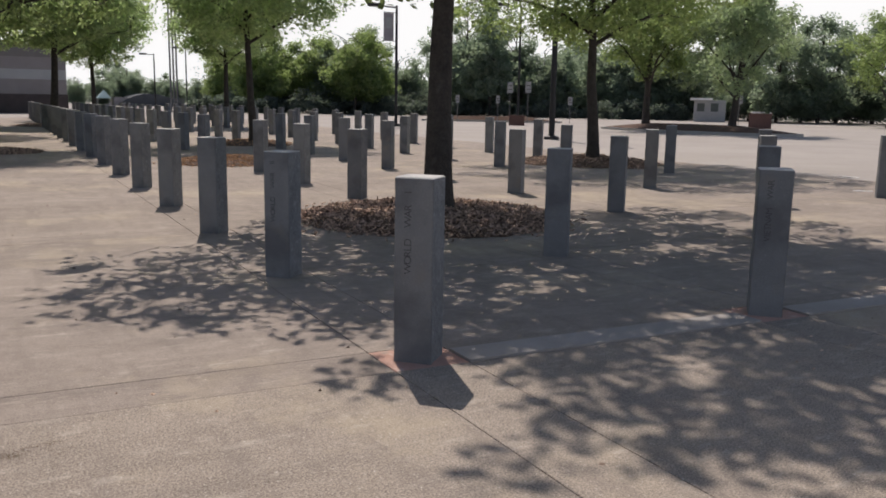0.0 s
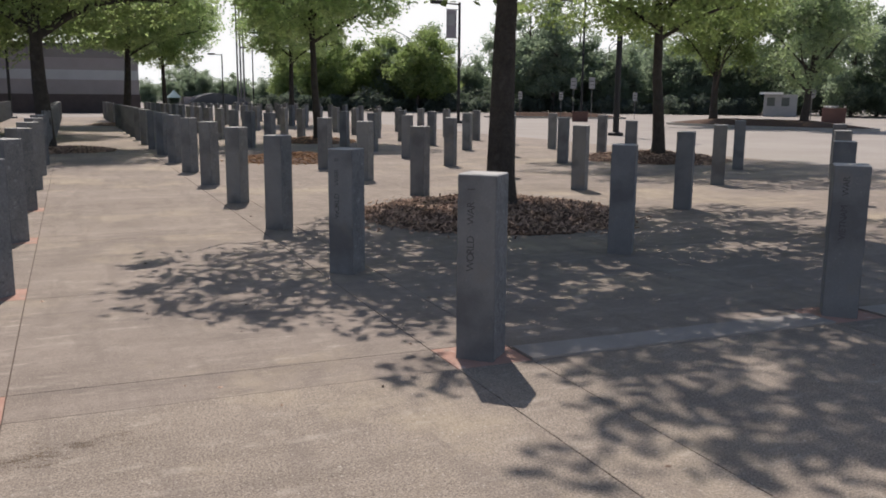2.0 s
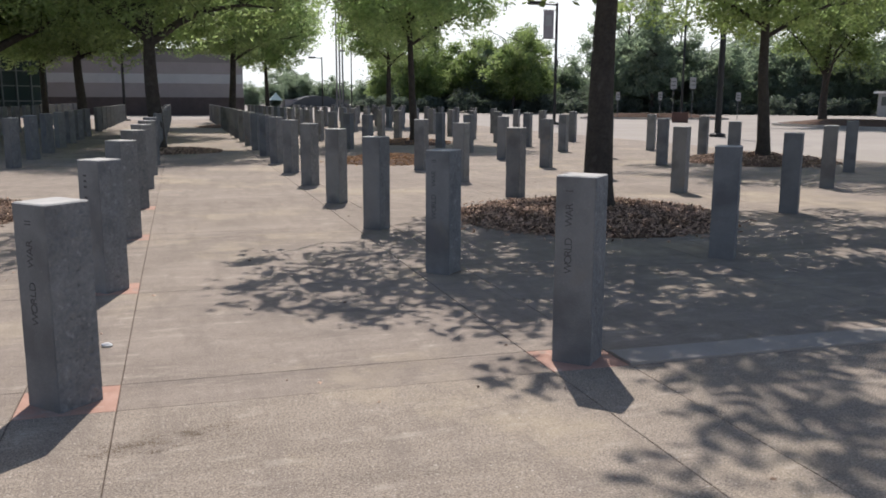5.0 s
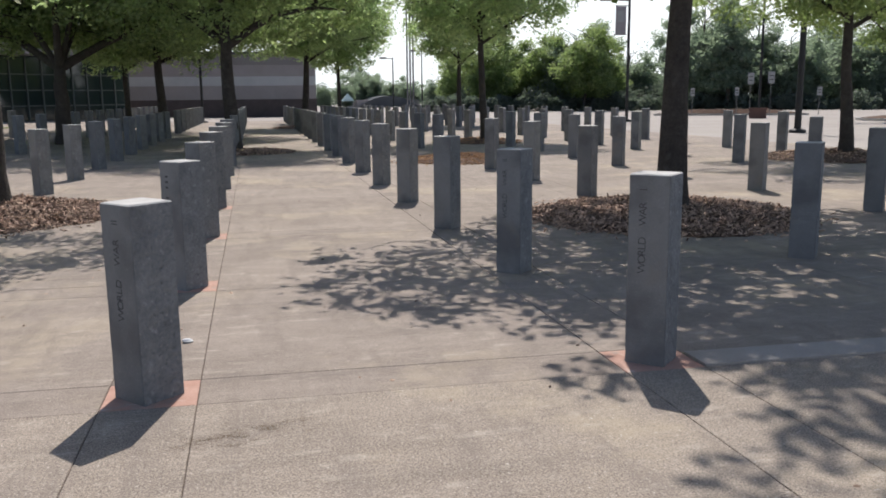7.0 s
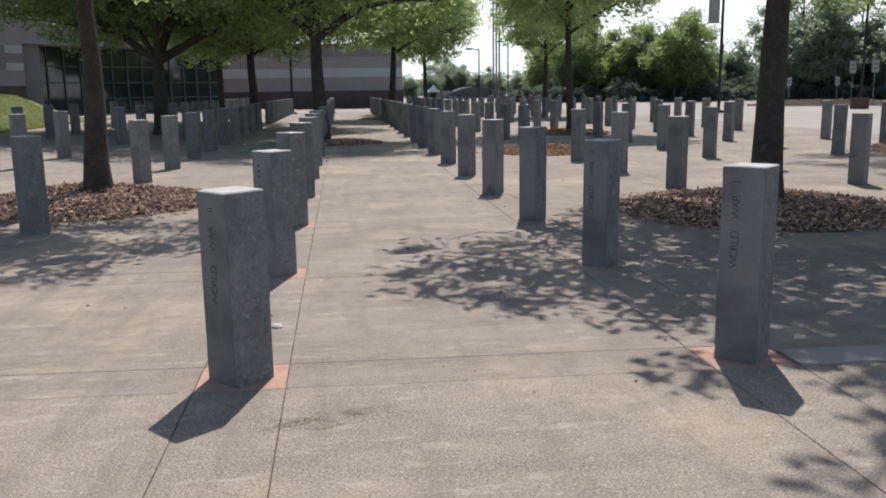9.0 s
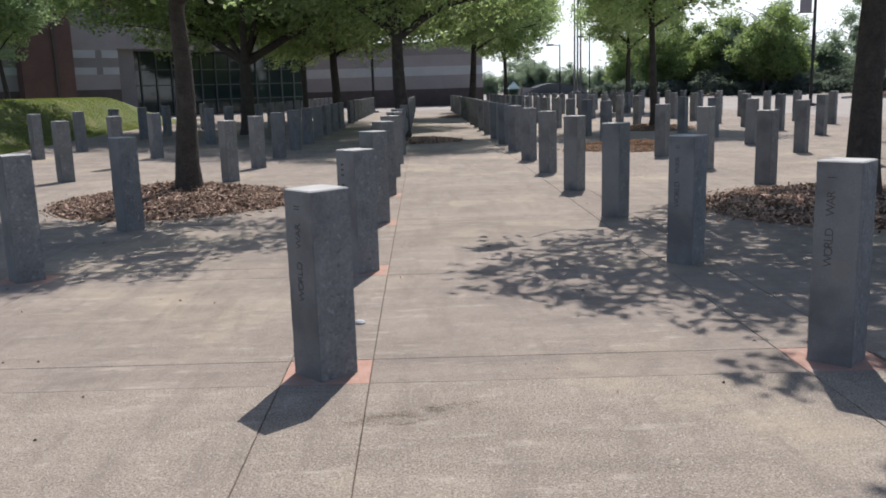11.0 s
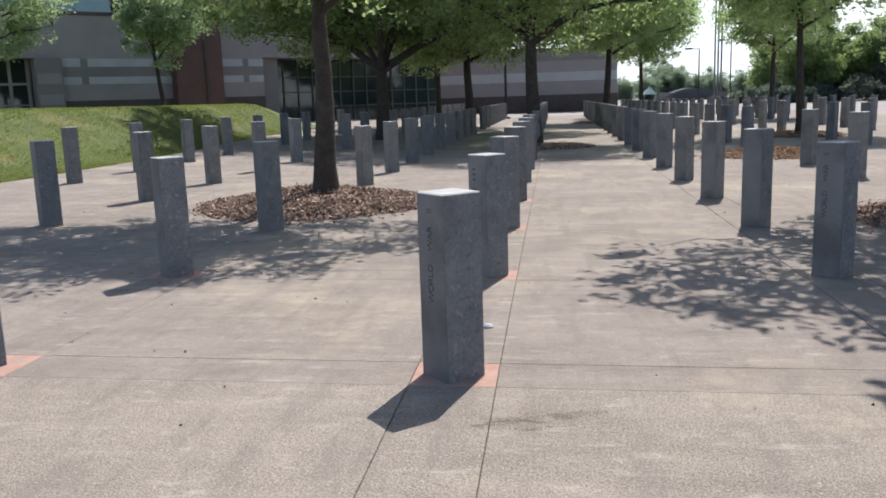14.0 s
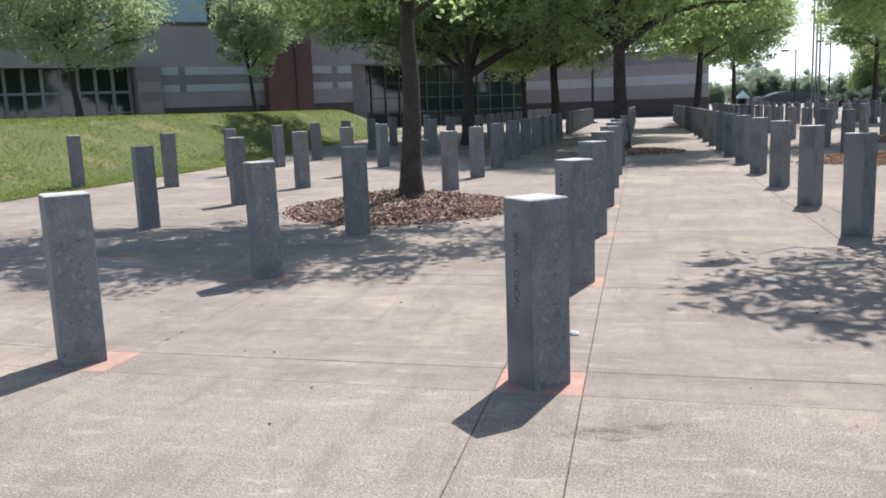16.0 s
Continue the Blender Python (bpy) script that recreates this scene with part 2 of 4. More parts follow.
def part(name, bm, mat, parent, label="", smooth=False):
    me = bpy.data.meshes.new(name)
    bm.to_mesh(me)
    bm.free()
    me.materials.append(mat)
    if smooth:
        me.shade_smooth()
    return part_mesh(name, me, parent, label)


def single(name, bm, mat, label, category="", kind="", group=""):
    me = bpy.data.meshes.new(name)
    bm.to_mesh(me)
    bm.free()
    me.materials.append(mat)
    return tagged(new(name, me), label, category, group, kind)


def add_box(bm, x0, x1, y0, y1, z0, z1, bevel=0.0):
    r = bmesh.ops.create_cube(bm, size=1.0)
    for v in r["verts"]:
        v.co = Vector((x0 + (v.co.x + 0.5) * (x1 - x0), y0 + (v.co.y + 0.5) * (y1 - y0), z0 + (v.co.z + 0.5) * (z1 - z0)))
    if bevel:
        edges = list({e for v in r["verts"] for e in v.link_edges})
        bmesh.ops.bevel(bm, geom=edges, offset=bevel, segments=1, affect="EDGES")
    return bm


def a_box(x0, x1, y0, y1, z0, z1, bevel=0.0):
    return add_box(bmesh.new(), x0, x1, y0, y1, z0, z1, bevel)


def tube(verts, faces, points, radii, sides=8):
    """A tapered tube along points, added to the lists."""
    first = len(verts)
    for k, (p, r) in enumerate(zip(points, radii)):
        along = (points[min(k + 1, len(points) - 1)] - points[max(k - 1, 0)]).normalized()
        u = along.orthogonal().normalized()
        if k and u.dot(last) < 0.99:
            u = (last - along * last.dot(along)).normalized()
        last = u
        w = along.cross(u)
        for s in range(sides):
            a = 2 * math.pi * s / sides
            verts.append(p + r * (math.cos(a) * u + math.sin(a) * w))
    for k in range(len(points) - 1):
        for s in range(sides):
            a, b = first + k * sides + s, first + k * sides + (s + 1) % sides
            faces.append((a, b, b + sides, a + sides))
    faces.append(tuple(first + (len(points) - 1) * sides + s for s in range(sides)))


def a_tube(points, radii, sides=10):
    v, f = [], []
    tube(v, f, [Vector(p) for p in points], radii, sides)
    return v, f


# ---- ground ----
COLUMNS = {-5: -12.2, -4: -10.36, -3: -7.52, -2: -4.6, -1: -1.745, 0: 1.015, 1: 3.83, 2: 6.69, 3: 9.57, 4: 12.4}
ROW_FIRST, ROW_STEP, ROW_LAST, SKEW = 4.33, 2.62, 22, -0.035


def row_y(j, x):
    return ROW_FIRST + ROW_STEP * j + SKEW * (x + 0.4)


def lean(x, y):
    """How far the lines of posts on the arena side swing to the east along their length."""
    return 0.0055 * max(0.0, y - 5.5) if x < 1.2 else 0.0


def rise(x):
    """The plaza climbs gently towards the lawn."""
    return 0.22 * (1 - math.exp(-max(0.0, -4.9 - x) / 6.0))


def ground_sheet():
    xs = sorted({*[-2500, -900, -350, -150, -80, -50, -35, -28], *[x * 2 for x in range(-12, 12)], *[26, 40, 80, 150, 350, 900, 2500]})
    ys = sorted({*[-2500, -900, -300, -100, -40, -15], *[y * 3 for y in range(-3, 28)], *[90, 110, 150, 350, 900, 2500]})
    verts = [(x, y, rise(max(x, -40)) - 0.016) for y in ys for x in xs]
    w = len(xs)
    faces = [(j * w + i, j * w + i + 1, (j + 1) * w + i + 1, (j + 1) * w + i) for j in range(len(ys) - 1) for i in range(w - 1)]
    return tagged(new("ground", mesh_of("ground", verts, faces, LOT, True)), "pale sun-bleached parking lot paving around the plaza", "ground", kind="structure")


ground = ground_sheet()


# ---- stone posts ----
SIDE, TALL, TURNED = 0.232, 1.07, 45.0


def post_mesh(seed, tall=TALL):
    """A square granite shaft: three sawn faces, one rock-pitched face, chipped arrises and a dressed top."""
    rnd = random.Random(seed)
    h, rings = SIDE / 2, 22
    outline = []
    for cx, cy in ((1, 1), (-1, 1), (-1, -1), (1, -1)):
        pts = [(cx * h, cy * (h - 0.007)), (cx * (h - 0.007), cy * h)]
        outline += pts if cx * cy > 0 else pts[::-1]
    verts, faces = [], []
    for k in range(rings + 1):
        z = -0.05 + (tall + 0.05 - 0.007) * k / rings
        for x, y in outline:
            chip = max(0.0, rnd.gauss(-0.0006, 0.0014)) * (3.0 if rnd.random() < 0.06 else 1.0)
            verts.append((x * (1 - chip * 6), y * (1 - chip * 6), z))
    n = len(outline)
    for k in range(rings):
        for s in range(n):
            a, b = k * n + s, k * n + (s + 1) % n
            if s != 5:                          # the pitched face stands in front of this side
                faces.append((a, b, b + n, a + n))
    first, wide, high, sawn = len(verts), 12, 52, len(faces)
    for k in range(high + 1):
        z = -0.05 + (tall + 0.043) * k / high
        for q in range(wide + 1):
            x = -h + 0.005 + (2 * h - 0.01) * q / wide
            edge = min(1.0, 4.5 * min(q, wide - q) / wide) * min(1.0, (high - k) / 5)
            spot = Vector((x * 11 + seed, z * 9, seed * 0.7))
            rough = 0.55 * noise.noise(spot) + 0.5 * noise.noise(spot * 2.7) + 0.35 * noise.noise(spot * 6.1)
            verts.append((x, -h + edge * (0.002 - 0.0095 * max(-0.3, rough)), z))
    for k in range(high):
        for q in range(wide):
            a = first + k * (wide + 1) + q
            faces.append((a, a + 1, a + wide + 2, a + wide + 1))
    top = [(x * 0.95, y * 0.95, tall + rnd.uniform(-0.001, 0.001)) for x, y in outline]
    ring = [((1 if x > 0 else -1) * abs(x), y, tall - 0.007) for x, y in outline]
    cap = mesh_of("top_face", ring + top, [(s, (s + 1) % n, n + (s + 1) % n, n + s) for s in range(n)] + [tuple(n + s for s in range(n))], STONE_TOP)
    shaft = mesh_of("shaft", verts, faces, STONE)
    shaft.materials.append(STONE_SPLIT)
    for k, poly in enumerate(shaft.polygons):
        poly.material_index = 1 if k >= sawn else 0
    return shaft, cap


def letters(text, parent, tall, span, aside=0.012):
    """Capitals that climb one face of a shaft, reading upwards; span is the length of the line."""
    made, x = [], 0.0
    for ch in text:
        if ch == " ":
            x += 0.042
            continue
        cu = bpy.data.curves.new("letter", "FONT")
        cu.body, cu.size, cu.extrude, cu.offset = ch, 0.063, 0.0012, -0.0006
        holder = bpy.data.objects.new("letter", cu)
        scene.collection.objects.link(holder)
        me = bpy.data.meshes.new_from_object(holder.evaluated_get(bpy.context.evaluated_depsgraph_get()))
        bpy.data.objects.remove(holder)
        me.materials.clear()
        me.materials.append(CARVED)
        xs = [v.co.x for v in me.vertices]
        made.append((me, x - min(xs)))
        x += max(xs) - min(xs) + 0.013
    for me, at in made:
        ob = part_mesh("letter", me, parent, "carved dark capital letter")
        ob.matrix_basis = Matrix.Translation((-SIDE / 2 - 0.0004, aside, tall - 0.075 - span + at * span / x)) @ Matrix(((0, 0, -1, 0), (0, 1, 0, 0), (1, 0, 0, 0), (0, 0, 0, 1)))


TREE_SITES = {(1, 2), (-2, 3), (-1, 7), (1, 6), (2, 9), (4, 5), (-3, 10), (-2, 13), (0, 16)}
INSCRIBED = {(0, 0): "WORLD  WAR  I", (-1, 0): "WORLD  WAR  II", (1, 0): "VIETNAM  WAR", (0, 1): "WORLD  WAR  II"}
HEIGHTS = {(-1, 0): 1.012, (-1, 1): 1.032, (-1, 2): 1.055, (0, 0): 1.08, (-2, 0): 1.06}
SHIFTS = {(-2, 0): -0.065, (-1, 0): -0.01}
TWISTS = {(-1, 0): -3.5}
WIDER = {(-1, 0): 1.07, (-2, 0): 1.12}
SHAFTS = [post_mesh(s) for s in range(5)]
rnd = random.Random(11)


def stands(i, j):
    if (i, j) in TREE_SITES:
        return False
    if i == -5 and j != 4 or i == -4 and not 4 <= j <= 12:
        return False
    if i == -3 and j < 2:
        return False
    return True


for j in range(ROW_LAST):
    for i, x in COLUMNS.items():
        wobble = rnd.uniform(-4, 4)
        pick = rnd.randrange(5)
        if not stands(i, j):
            continue
        x += SHIFTS.get((i, j), 0.0)
        y = row_y(j, x) + (-0.45 if i == -5 else 0.0)
        x += lean(x, y)
        tall = HEIGHTS.get((i, j), TALL)
        special = (i, j) in INSCRIBED or (i, j) in HEIGHTS
        p = thing("stone_post", pose(x, y, rise(x), 0, 0, TURNED + TWISTS.get((i, j), 0 if special else wobble)) @ Matrix.Diagonal((*(WIDER.get((i, j), 1.0),) * 2, 1, 1)),
                  "square grey granite memorial post set in concrete paving" if (i, j) not in INSCRIBED else "square grey granite memorial post with carved lettering",
                  "stone post", "posts on the plaza")
        shaft, cap = post_mesh(40 + i + 7 * j, tall) if special else SHAFTS[pick]
        part_mesh("shaft", shaft, p)
        part_mesh("top_face", cap, p, "pale top face of the post")
        if (i, j) in INSCRIBED:
            letters(INSCRIBED[(i, j)], p, tall, 0.037 * len(INSCRIBED[(i, j)]), -0.014 if (i, j) == (-1, 0) else 0.012)
        if (i, j) == (-1, 1):
            for k in range(9):
                z = tall - 0.12 - 0.043 * k - (0.04 if k > 2 else 0)
                part("letter_bar", a_box(-SIDE / 2 - 0.0012, -SIDE / 2 + 0.002, 0.02, 0.05, z - 0.008, z + 0.008), CARVED, p, "worn dark carved mark")


# ---- trees ----
def leaf_cloud(centres, per, size, rng):
    """Kite-shaped leaves scattered about cluster centres (x, y, z, radius)."""
    c = np.repeat(np.array(centres), per, axis=0)
    n = len(c)
    off = rng.normal(size=(n, 3))
    off /= np.linalg.norm(off, axis=1)[:, None]
    off *= (rng.random(n) ** 0.45 * c[:, 3])[:, None]
    off[:, 2] *= 0.62
    at = c[:, :3] + off
    along = rng.normal(size=(n, 3))
    along[:, 2] = along[:, 2] * 0.6 - 0.25
    along /= np.linalg.norm(along, axis=1)[:, None]
    side = np.cross(along, rng.normal(size=(n, 3)))
    side /= np.linalg.norm(side, axis=1)[:, None] + 1e-9
    s = (size * rng.uniform(0.65, 1.3, n))[:, None]
    v = np.stack([at - along * s * 0.5, at + side * s * 0.3 - along * s * 0.05, at + along * s * 0.5, at - side * s * 0.3 - along * s * 0.05], axis=1).reshape(-1, 3)
    me = bpy.data.meshes.new("crown")
    me.vertices.add(4 * n)
    me.vertices.foreach_set("co", v.astype(np.float32).ravel())
    me.loops.add(4 * n)
    me.loops.foreach_set("vertex_index", np.arange(4 * n, dtype=np.int32))
    me.polygons.add(n)
    me.polygons.foreach_set("loop_start", np.arange(0, 4 * n, 4, dtype=np.int32))
    me.polygons.foreach_set("loop_total", np.full(n, 4, dtype=np.int32))
    me.update(calc_edges=True)
    return me


def shaped_crown(t, v, f, trunk_at, split, thick, shape, clusters, per, leaf, mat, puff, r, rng, count):
    """A crown that fills an ellipsoid (offset x, y, middle z, three radii), with limbs that reach out into it."""
    ox, oy, zc, rx, ry, rz = shape[0]

    def inside(lobe):
        ax, ay, az, bx, by, bz = lobe
        d = Vector((r.gauss(0, 1), r.gauss(0, 1), r.gauss(0, 1))).normalized() * r.random() ** 0.42
        lump = 0.84 + 0.26 * noise.noise(d * 2.3 + Vector((az, bx, 0)))
        return Vector((ax + d.x * bx * lump, ay + d.y * by * lump, az + d.z * bz * lump))

    sizes = [q[3] * q[4] for q in shape]
    centres = [inside(q) for q, s in zip(shape, sizes) for _ in range(round(clusters * s / sum(sizes)))]
    near = np.array([tuple(c) for c in centres])
    close = (np.linalg.norm(near[:, None] - near[None], axis=2) < 1.15).sum(axis=1)
    centres = [c for c, n in zip(centres, close) if n > 5]      # no clump hangs on its own
    limbs = []
    for k in range(count):
        share = k / (count - 1)
        az = k * 2.4 + r.uniform(-0.3, 0.3)
        base = trunk_at(min(split, zc - rz * 0.85 + (split - zc + rz * 0.85) * share))
        tip = Vector((ox + math.cos(az) * rx * 0.72 * (1 - 0.5 * share), oy + math.sin(az) * ry * 0.72 * (1 - 0.5 * share), zc + rz * (-0.45 + 1.1 * share)))
        mid = base.lerp(tip, 0.5) + Vector((r.uniform(-0.3, 0.3), r.uniform(-0.3, 0.3), 0.25)) * (rz * 0.55)
        rad = thick * (0.2 if count > 8 else 0.3) * (1 - 0.4 * share)
        line = [base, base.lerp(mid, 0.5) + Vector((0, 0, 0.08)), mid, mid.lerp(tip, 0.5) + Vector((0, 0, r.uniform(-0.1, 0.15))), tip]
        tube(v, f, line, [rad, rad * 0.8, rad * 0.6, rad * 0.38, rad * 0.14], 7)
        limbs += line[1:]
    for c in centres[::2]:
        root = min(limbs, key=lambda p: (p - c).length)
        tube(v, f, [root, root.lerp(c, 0.55) + Vector((0, 0, 0.07)), c], [thick * 0.05, thick * 0.03, thick * 0.01], 5)
    part_mesh("trunk", mesh_of("trunk", v, f, BARK, True), t, "dark bark trunk and limbs")
    me = leaf_cloud([(c.x, c.y, c.z, puff * r.uniform(0.28, 0.75)) for c in centres], per, leaf, rng)
    me.materials.append(mat)
    part_mesh("crown", me, t)
    return t


def tree(m, seed, tall, clear, spread, thick, clusters, per, leaf, mat, label, fork=0.0, low=0.75, group="", puff=1.0, lean=None, taper=0.5, bend=0.0, shape=None, boughs=13):
    """A tapered trunk with limbs and twigs, and leaves round the twig ends. clear: height of the lowest foliage."""
    rng, r = np.random.default_rng(seed), random.Random(seed)
    t = thing("tree", m, label, "tree", group)
    v, f = [], []
    top = tall * 0.8
    split = fork or tall * 0.8
    lean = Vector((*lean, 0)) if lean else Vector((r.uniform(-0.25, 0.25), r.uniform(-0.25, 0.25), 0))
    pts = [Vector((0, 0, -0.15)), Vector((0, 0, 0.05)), Vector((0, 0, 0.35))]
    radii = [thick * 0.75, thick * 0.64, thick * 0.54]
    for k in range(1, 8):
        z = 0.35 + (split - 0.35) * k / 7
        bow = 3.2 * max(0.0, z / tall - 0.34)
        pts.append(Vector((bend * bow + lean.x * z / tall * 2 + r.uniform(-0.03, 0.03), lean.y * z / tall * 2 + r.uniform(-0.03, 0.03), z)))
        radii.append(thick * 0.5 * (1 - (0.35 if fork else 0.72) * k / 7))
    tube(v, f, pts, radii, 12)

    def trunk_at(z):
        for a, b in zip(pts, pts[1:]):
            if a.z <= z <= b.z:
                return a.lerp(b, (z - a.z) / (b.z - a.z))
        return pts[-1].copy()

    if shape:
        return shaped_crown(t, v, f, trunk_at, split, thick, shape, clusters, per, leaf, mat, puff, r, rng, boughs)
    ends = []
    count = 13 if not fork else 9
    spin = r.uniform(0, 6.28)
    for k in range(count):
        share = k / (count - 1)
        z = (clear * low + (split - clear * low) * share * 0.96) if not fork else split - r.uniform(0, 0.35)
        base = trunk_at(z)
        az = spin + k * 2.4 + r.uniform(-0.3, 0.3)
        reach = spread * (0.62 + 0.38 * math.sin(math.pi * min(1, 0.25 + share * 0.7))) * r.uniform(0.7, 1.0) * (1 - taper * share if not fork else 1)
        up = (tall - z) * r.uniform(0.3, 0.6) if not fork else (clear - split) + (tall - clear) * r.uniform(0.1, 0.8)
        tip = base + Vector((math.cos(az) * reach, math.sin(az) * reach, up))
        mid = base.lerp(tip, 0.5) + Vector((r.uniform(-0.2, 0.2), r.uniform(-0.2, 0.2), up * 0.16 + r.uniform(-0.1, 0.2)))
        limb = [base, base.lerp(mid, 0.5) + Vector((0, 0, r.uniform(-0.08, 0.08))), mid, mid.lerp(tip, 0.55) + Vector((0, 0, r.uniform(-0.1, 0.15))), tip]
        rad = thick * (0.2 if not fork else 0.26) * (1 - 0.45 * share)
        tube(v, f, limb, [rad, rad * 0.8, rad * 0.6, rad * 0.38, rad * 0.12], 7)
        for q in range(6):
            s = 0.35 + 0.65 * q / 5
            start = limb[2].lerp(tip, max(0, (s - 0.5) * 2)) if s > 0.5 else limb[1].lerp(limb[2], s)
            out = Vector((r.gauss(0, 1), r.gauss(0, 1), r.gauss(0.1, 0.55))).normalized() * r.uniform(0.5, 1.1) * spread * 0.34 * (1 - 0.4 * share)
            end = start + out
            tube(v, f, [start, start.lerp(end, 0.55) + Vector((0, 0, 0.06)), end], [rad * 0.28, rad * 0.16, rad * 0.05], 5)
            ends.append(end)
            ends.append(start.lerp(end, 0.6))
        ends.append(tip)
    part_mesh("trunk", mesh_of("trunk", v, f, BARK, True), t, "dark bark trunk and limbs")
    r.shuffle(ends)
    centres = [(e.x + r.uniform(-0.2, 0.2), e.y + r.uniform(-0.2, 0.2), max(clear, e.z + r.uniform(-0.3, 0.3)), puff * spread * r.uniform(0.1, 0.24)) for e in (ends * 4)[:clusters]]
    me = leaf_cloud(centres, per, leaf, rng)
    me.materials.append(mat)
    part_mesh("crown", me, t)
    return t


def mulch_bed(x, y, radius, high, seed, mat, label, chips=700):
    """A low heap of bark chips."""
    r = random.Random(seed)

    def heap(px, py):
        q = math.hypot(px, py) / radius
        lump = 1 + 0.55 * noise.noise((px * 1.6 + seed, py * 1.6, seed)) + 0.25 * noise.noise((px * 5, py * 5, seed))
        return high * max(0.0, 1 - q ** 2.2) * lump

    verts, faces = [(0, 0, heap(0, 0))], []
    rings, sides = 10, 48
    rim = [1 + 0.1 * math.sin(3 * a / sides * 6.28 + seed) + 0.06 * math.sin(7 * a / sides * 6.28 + 2 * seed) + r.uniform(-0.05, 0.05) for a in range(sides)]
    for k in range(1, rings + 1):
        q = k / rings
        for s in range(sides):
            a = 2 * math.pi * s / sides
            d = radius * q * (1 + (rim[s] - 1) * q)
            verts.append((d * math.cos(a), d * math.sin(a), heap(d * math.cos(a), d * math.sin(a)) + (r.uniform(-0.015, 0.015) if k < rings else -0.01)))
    for s in range(sides):
        faces.append((0, 1 + s, 1 + (s + 1) % sides))
    for k in range(rings - 1):
        for s in range(sides):
            a, b = 1 + k * sides + s, 1 + k * sides + (s + 1) % sides
            faces.append((a, a + sides, b + sides, b))
    t = thing("mulch_bed", pose(x, y, rise(x) + 0.004), label, "mulch bed", "mulch beds on the plaza", "stuff")
    part_mesh("heap", mesh_of("heap", verts, faces, MULCH), t)
    cv, cf = [], []
    for _ in range(chips):
        q, a = math.sqrt(r.random()) * (1.02 if r.random() < 0.9 else r.uniform(1, 1.3)), r.uniform(0, 6.283)
        z = heap(radius * q * math.cos(a), radius * q * math.sin(a)) + 0.012
        m = Matrix.Translation((radius * q * math.cos(a), radius * q * math.sin(a), z)) @ Euler((r.gauss(0, 0.5), r.gauss(0, 0.5), r.uniform(0, 6.3))).to_matrix().to_4x4()
        l, w, h = r.uniform(0.02, 0.1) * (1.4 if r.random() < 0.1 else 1), r.uniform(0.008, 0.026), r.uniform(0.004, 0.012)
        n = len(cv)
        cv += [m @ Vector((sx * l, sy * w, sz * h)) for sz in (-0.5, 0.5) for sx, sy in ((-0.5, -0.4), (0.5, -0.5), (0.45, 0.5), (-0.5, 0.5))]
        cf += [tuple(n + k for k in q4) for q4 in ((4, 5, 6, 7), (0, 1, 5, 4), (1, 2, 6, 5), (2, 3, 7, 6), (3, 0, 4, 7))]
    tagged(part_mesh("chips", mesh_of("chips", cv, cf, mat), t), kind="stuff")
    return t


BROAD = "broad-leaved street tree with a dark trunk in a mulch bed"
GROUP = "trees on the plaza"
tree(pose(4.03, 9.75, 0.12), 3, 8.4, 2.75, 4.3, 0.36, 1150, 44, 0.138, LEAF_DEEP, BROAD, group=GROUP, lean=(0.06, 0.0), shape=[(0.45, 0.35, 4.7, 5.75, 3.9, 2.2), (2.65, -1.6, 7.0, 5.3, 3.05, 1.6)], puff=0.68)
tree(pose(-4.59, 12.4, 0.2, 0, 0, 10), 5, 6.6, 2.35, 3.2, 0.32, 330, 75, 0.11, LEAF, BROAD, group=GROUP, shape=[(-0.4, -0.95, 4.3, 4.2, 2.1, 2.0)], puff=0.78)
tree(pose(-1.65, 25.5, 0.03), 7, 9.0, 2.5, 5.2, 0.45, 850, 85, 0.125, LEAF, BROAD, fork=3.4, group=GROUP, shape=[(-0.6, 1.2, 5.6, 6.2, 5.0, 3.1)], puff=1.15, boughs=6)
tree(pose(-7.3, 31.0, 0.1), 9, 10.5, 3.4, 8.2, 0.55, 1550, 88, 0.16, LEAF, "spreading oak tree with a forked dark trunk", fork=2.5, group=GROUP, shape=[(-0.8, 2.0, 6.2, 8.8, 7.4, 3.5)], puff=1.35, boughs=6)
tree(pose(-6.9, 44.0, 0.1), 12, 9.0, 2.5, 5.2, 0.3, 700, 78, 0.165, LEAF, BROAD, group=GROUP, shape=[(0, 0, 5.6, 5.4, 5.2, 3.3)], puff=1.2)
tree(pose(-4.6, 37.0, 0.0), 14, 10.0, 2.6, 6.2, 0.4, 980, 82, 0.155, LEAF, BROAD, group=GROUP, shape=[(0.9, -0.3, 5.9, 6.5, 5.4, 3.4)], puff=1.2)
tree(pose(1.75, 46.0, 0.0), 15, 10.0, 2.8, 5.2, 0.4, 620, 95, 0.16, LEAF_PALE, BROAD, group=GROUP, shape=[(0.4, 0, 6.4, 4.8, 4.6, 3.5)], puff=1.15)
tree(pose(4.7, 56.0, 0.0), 16, 9.5, 2.6, 4.2, 0.3, 420, 90, 0.165, LEAF_PALE, BROAD, group=GROUP, shape=[(0, 0, 5.9, 3.9, 3.9, 3.2)], puff=1.05)
tree(pose(6.67, 28.0, 0.1), 18, 9.0, 2.4, 4.9, 0.26, 520, 84, 0.13, LEAF_PALE, BROAD, group=GROUP, shape=[(0, 0, 5.7, 4.4, 4.4, 3.0)], puff=1.0)
tree(pose(10.0, 45.0, 0.0), 19, 8.5, 2.4, 3.8, 0.3, 380, 84, 0.15, LEAF_PALE, BROAD, group=GROUP, shape=[(0, 0, 5.6, 3.7, 3.7, 2.8)], puff=1.0)
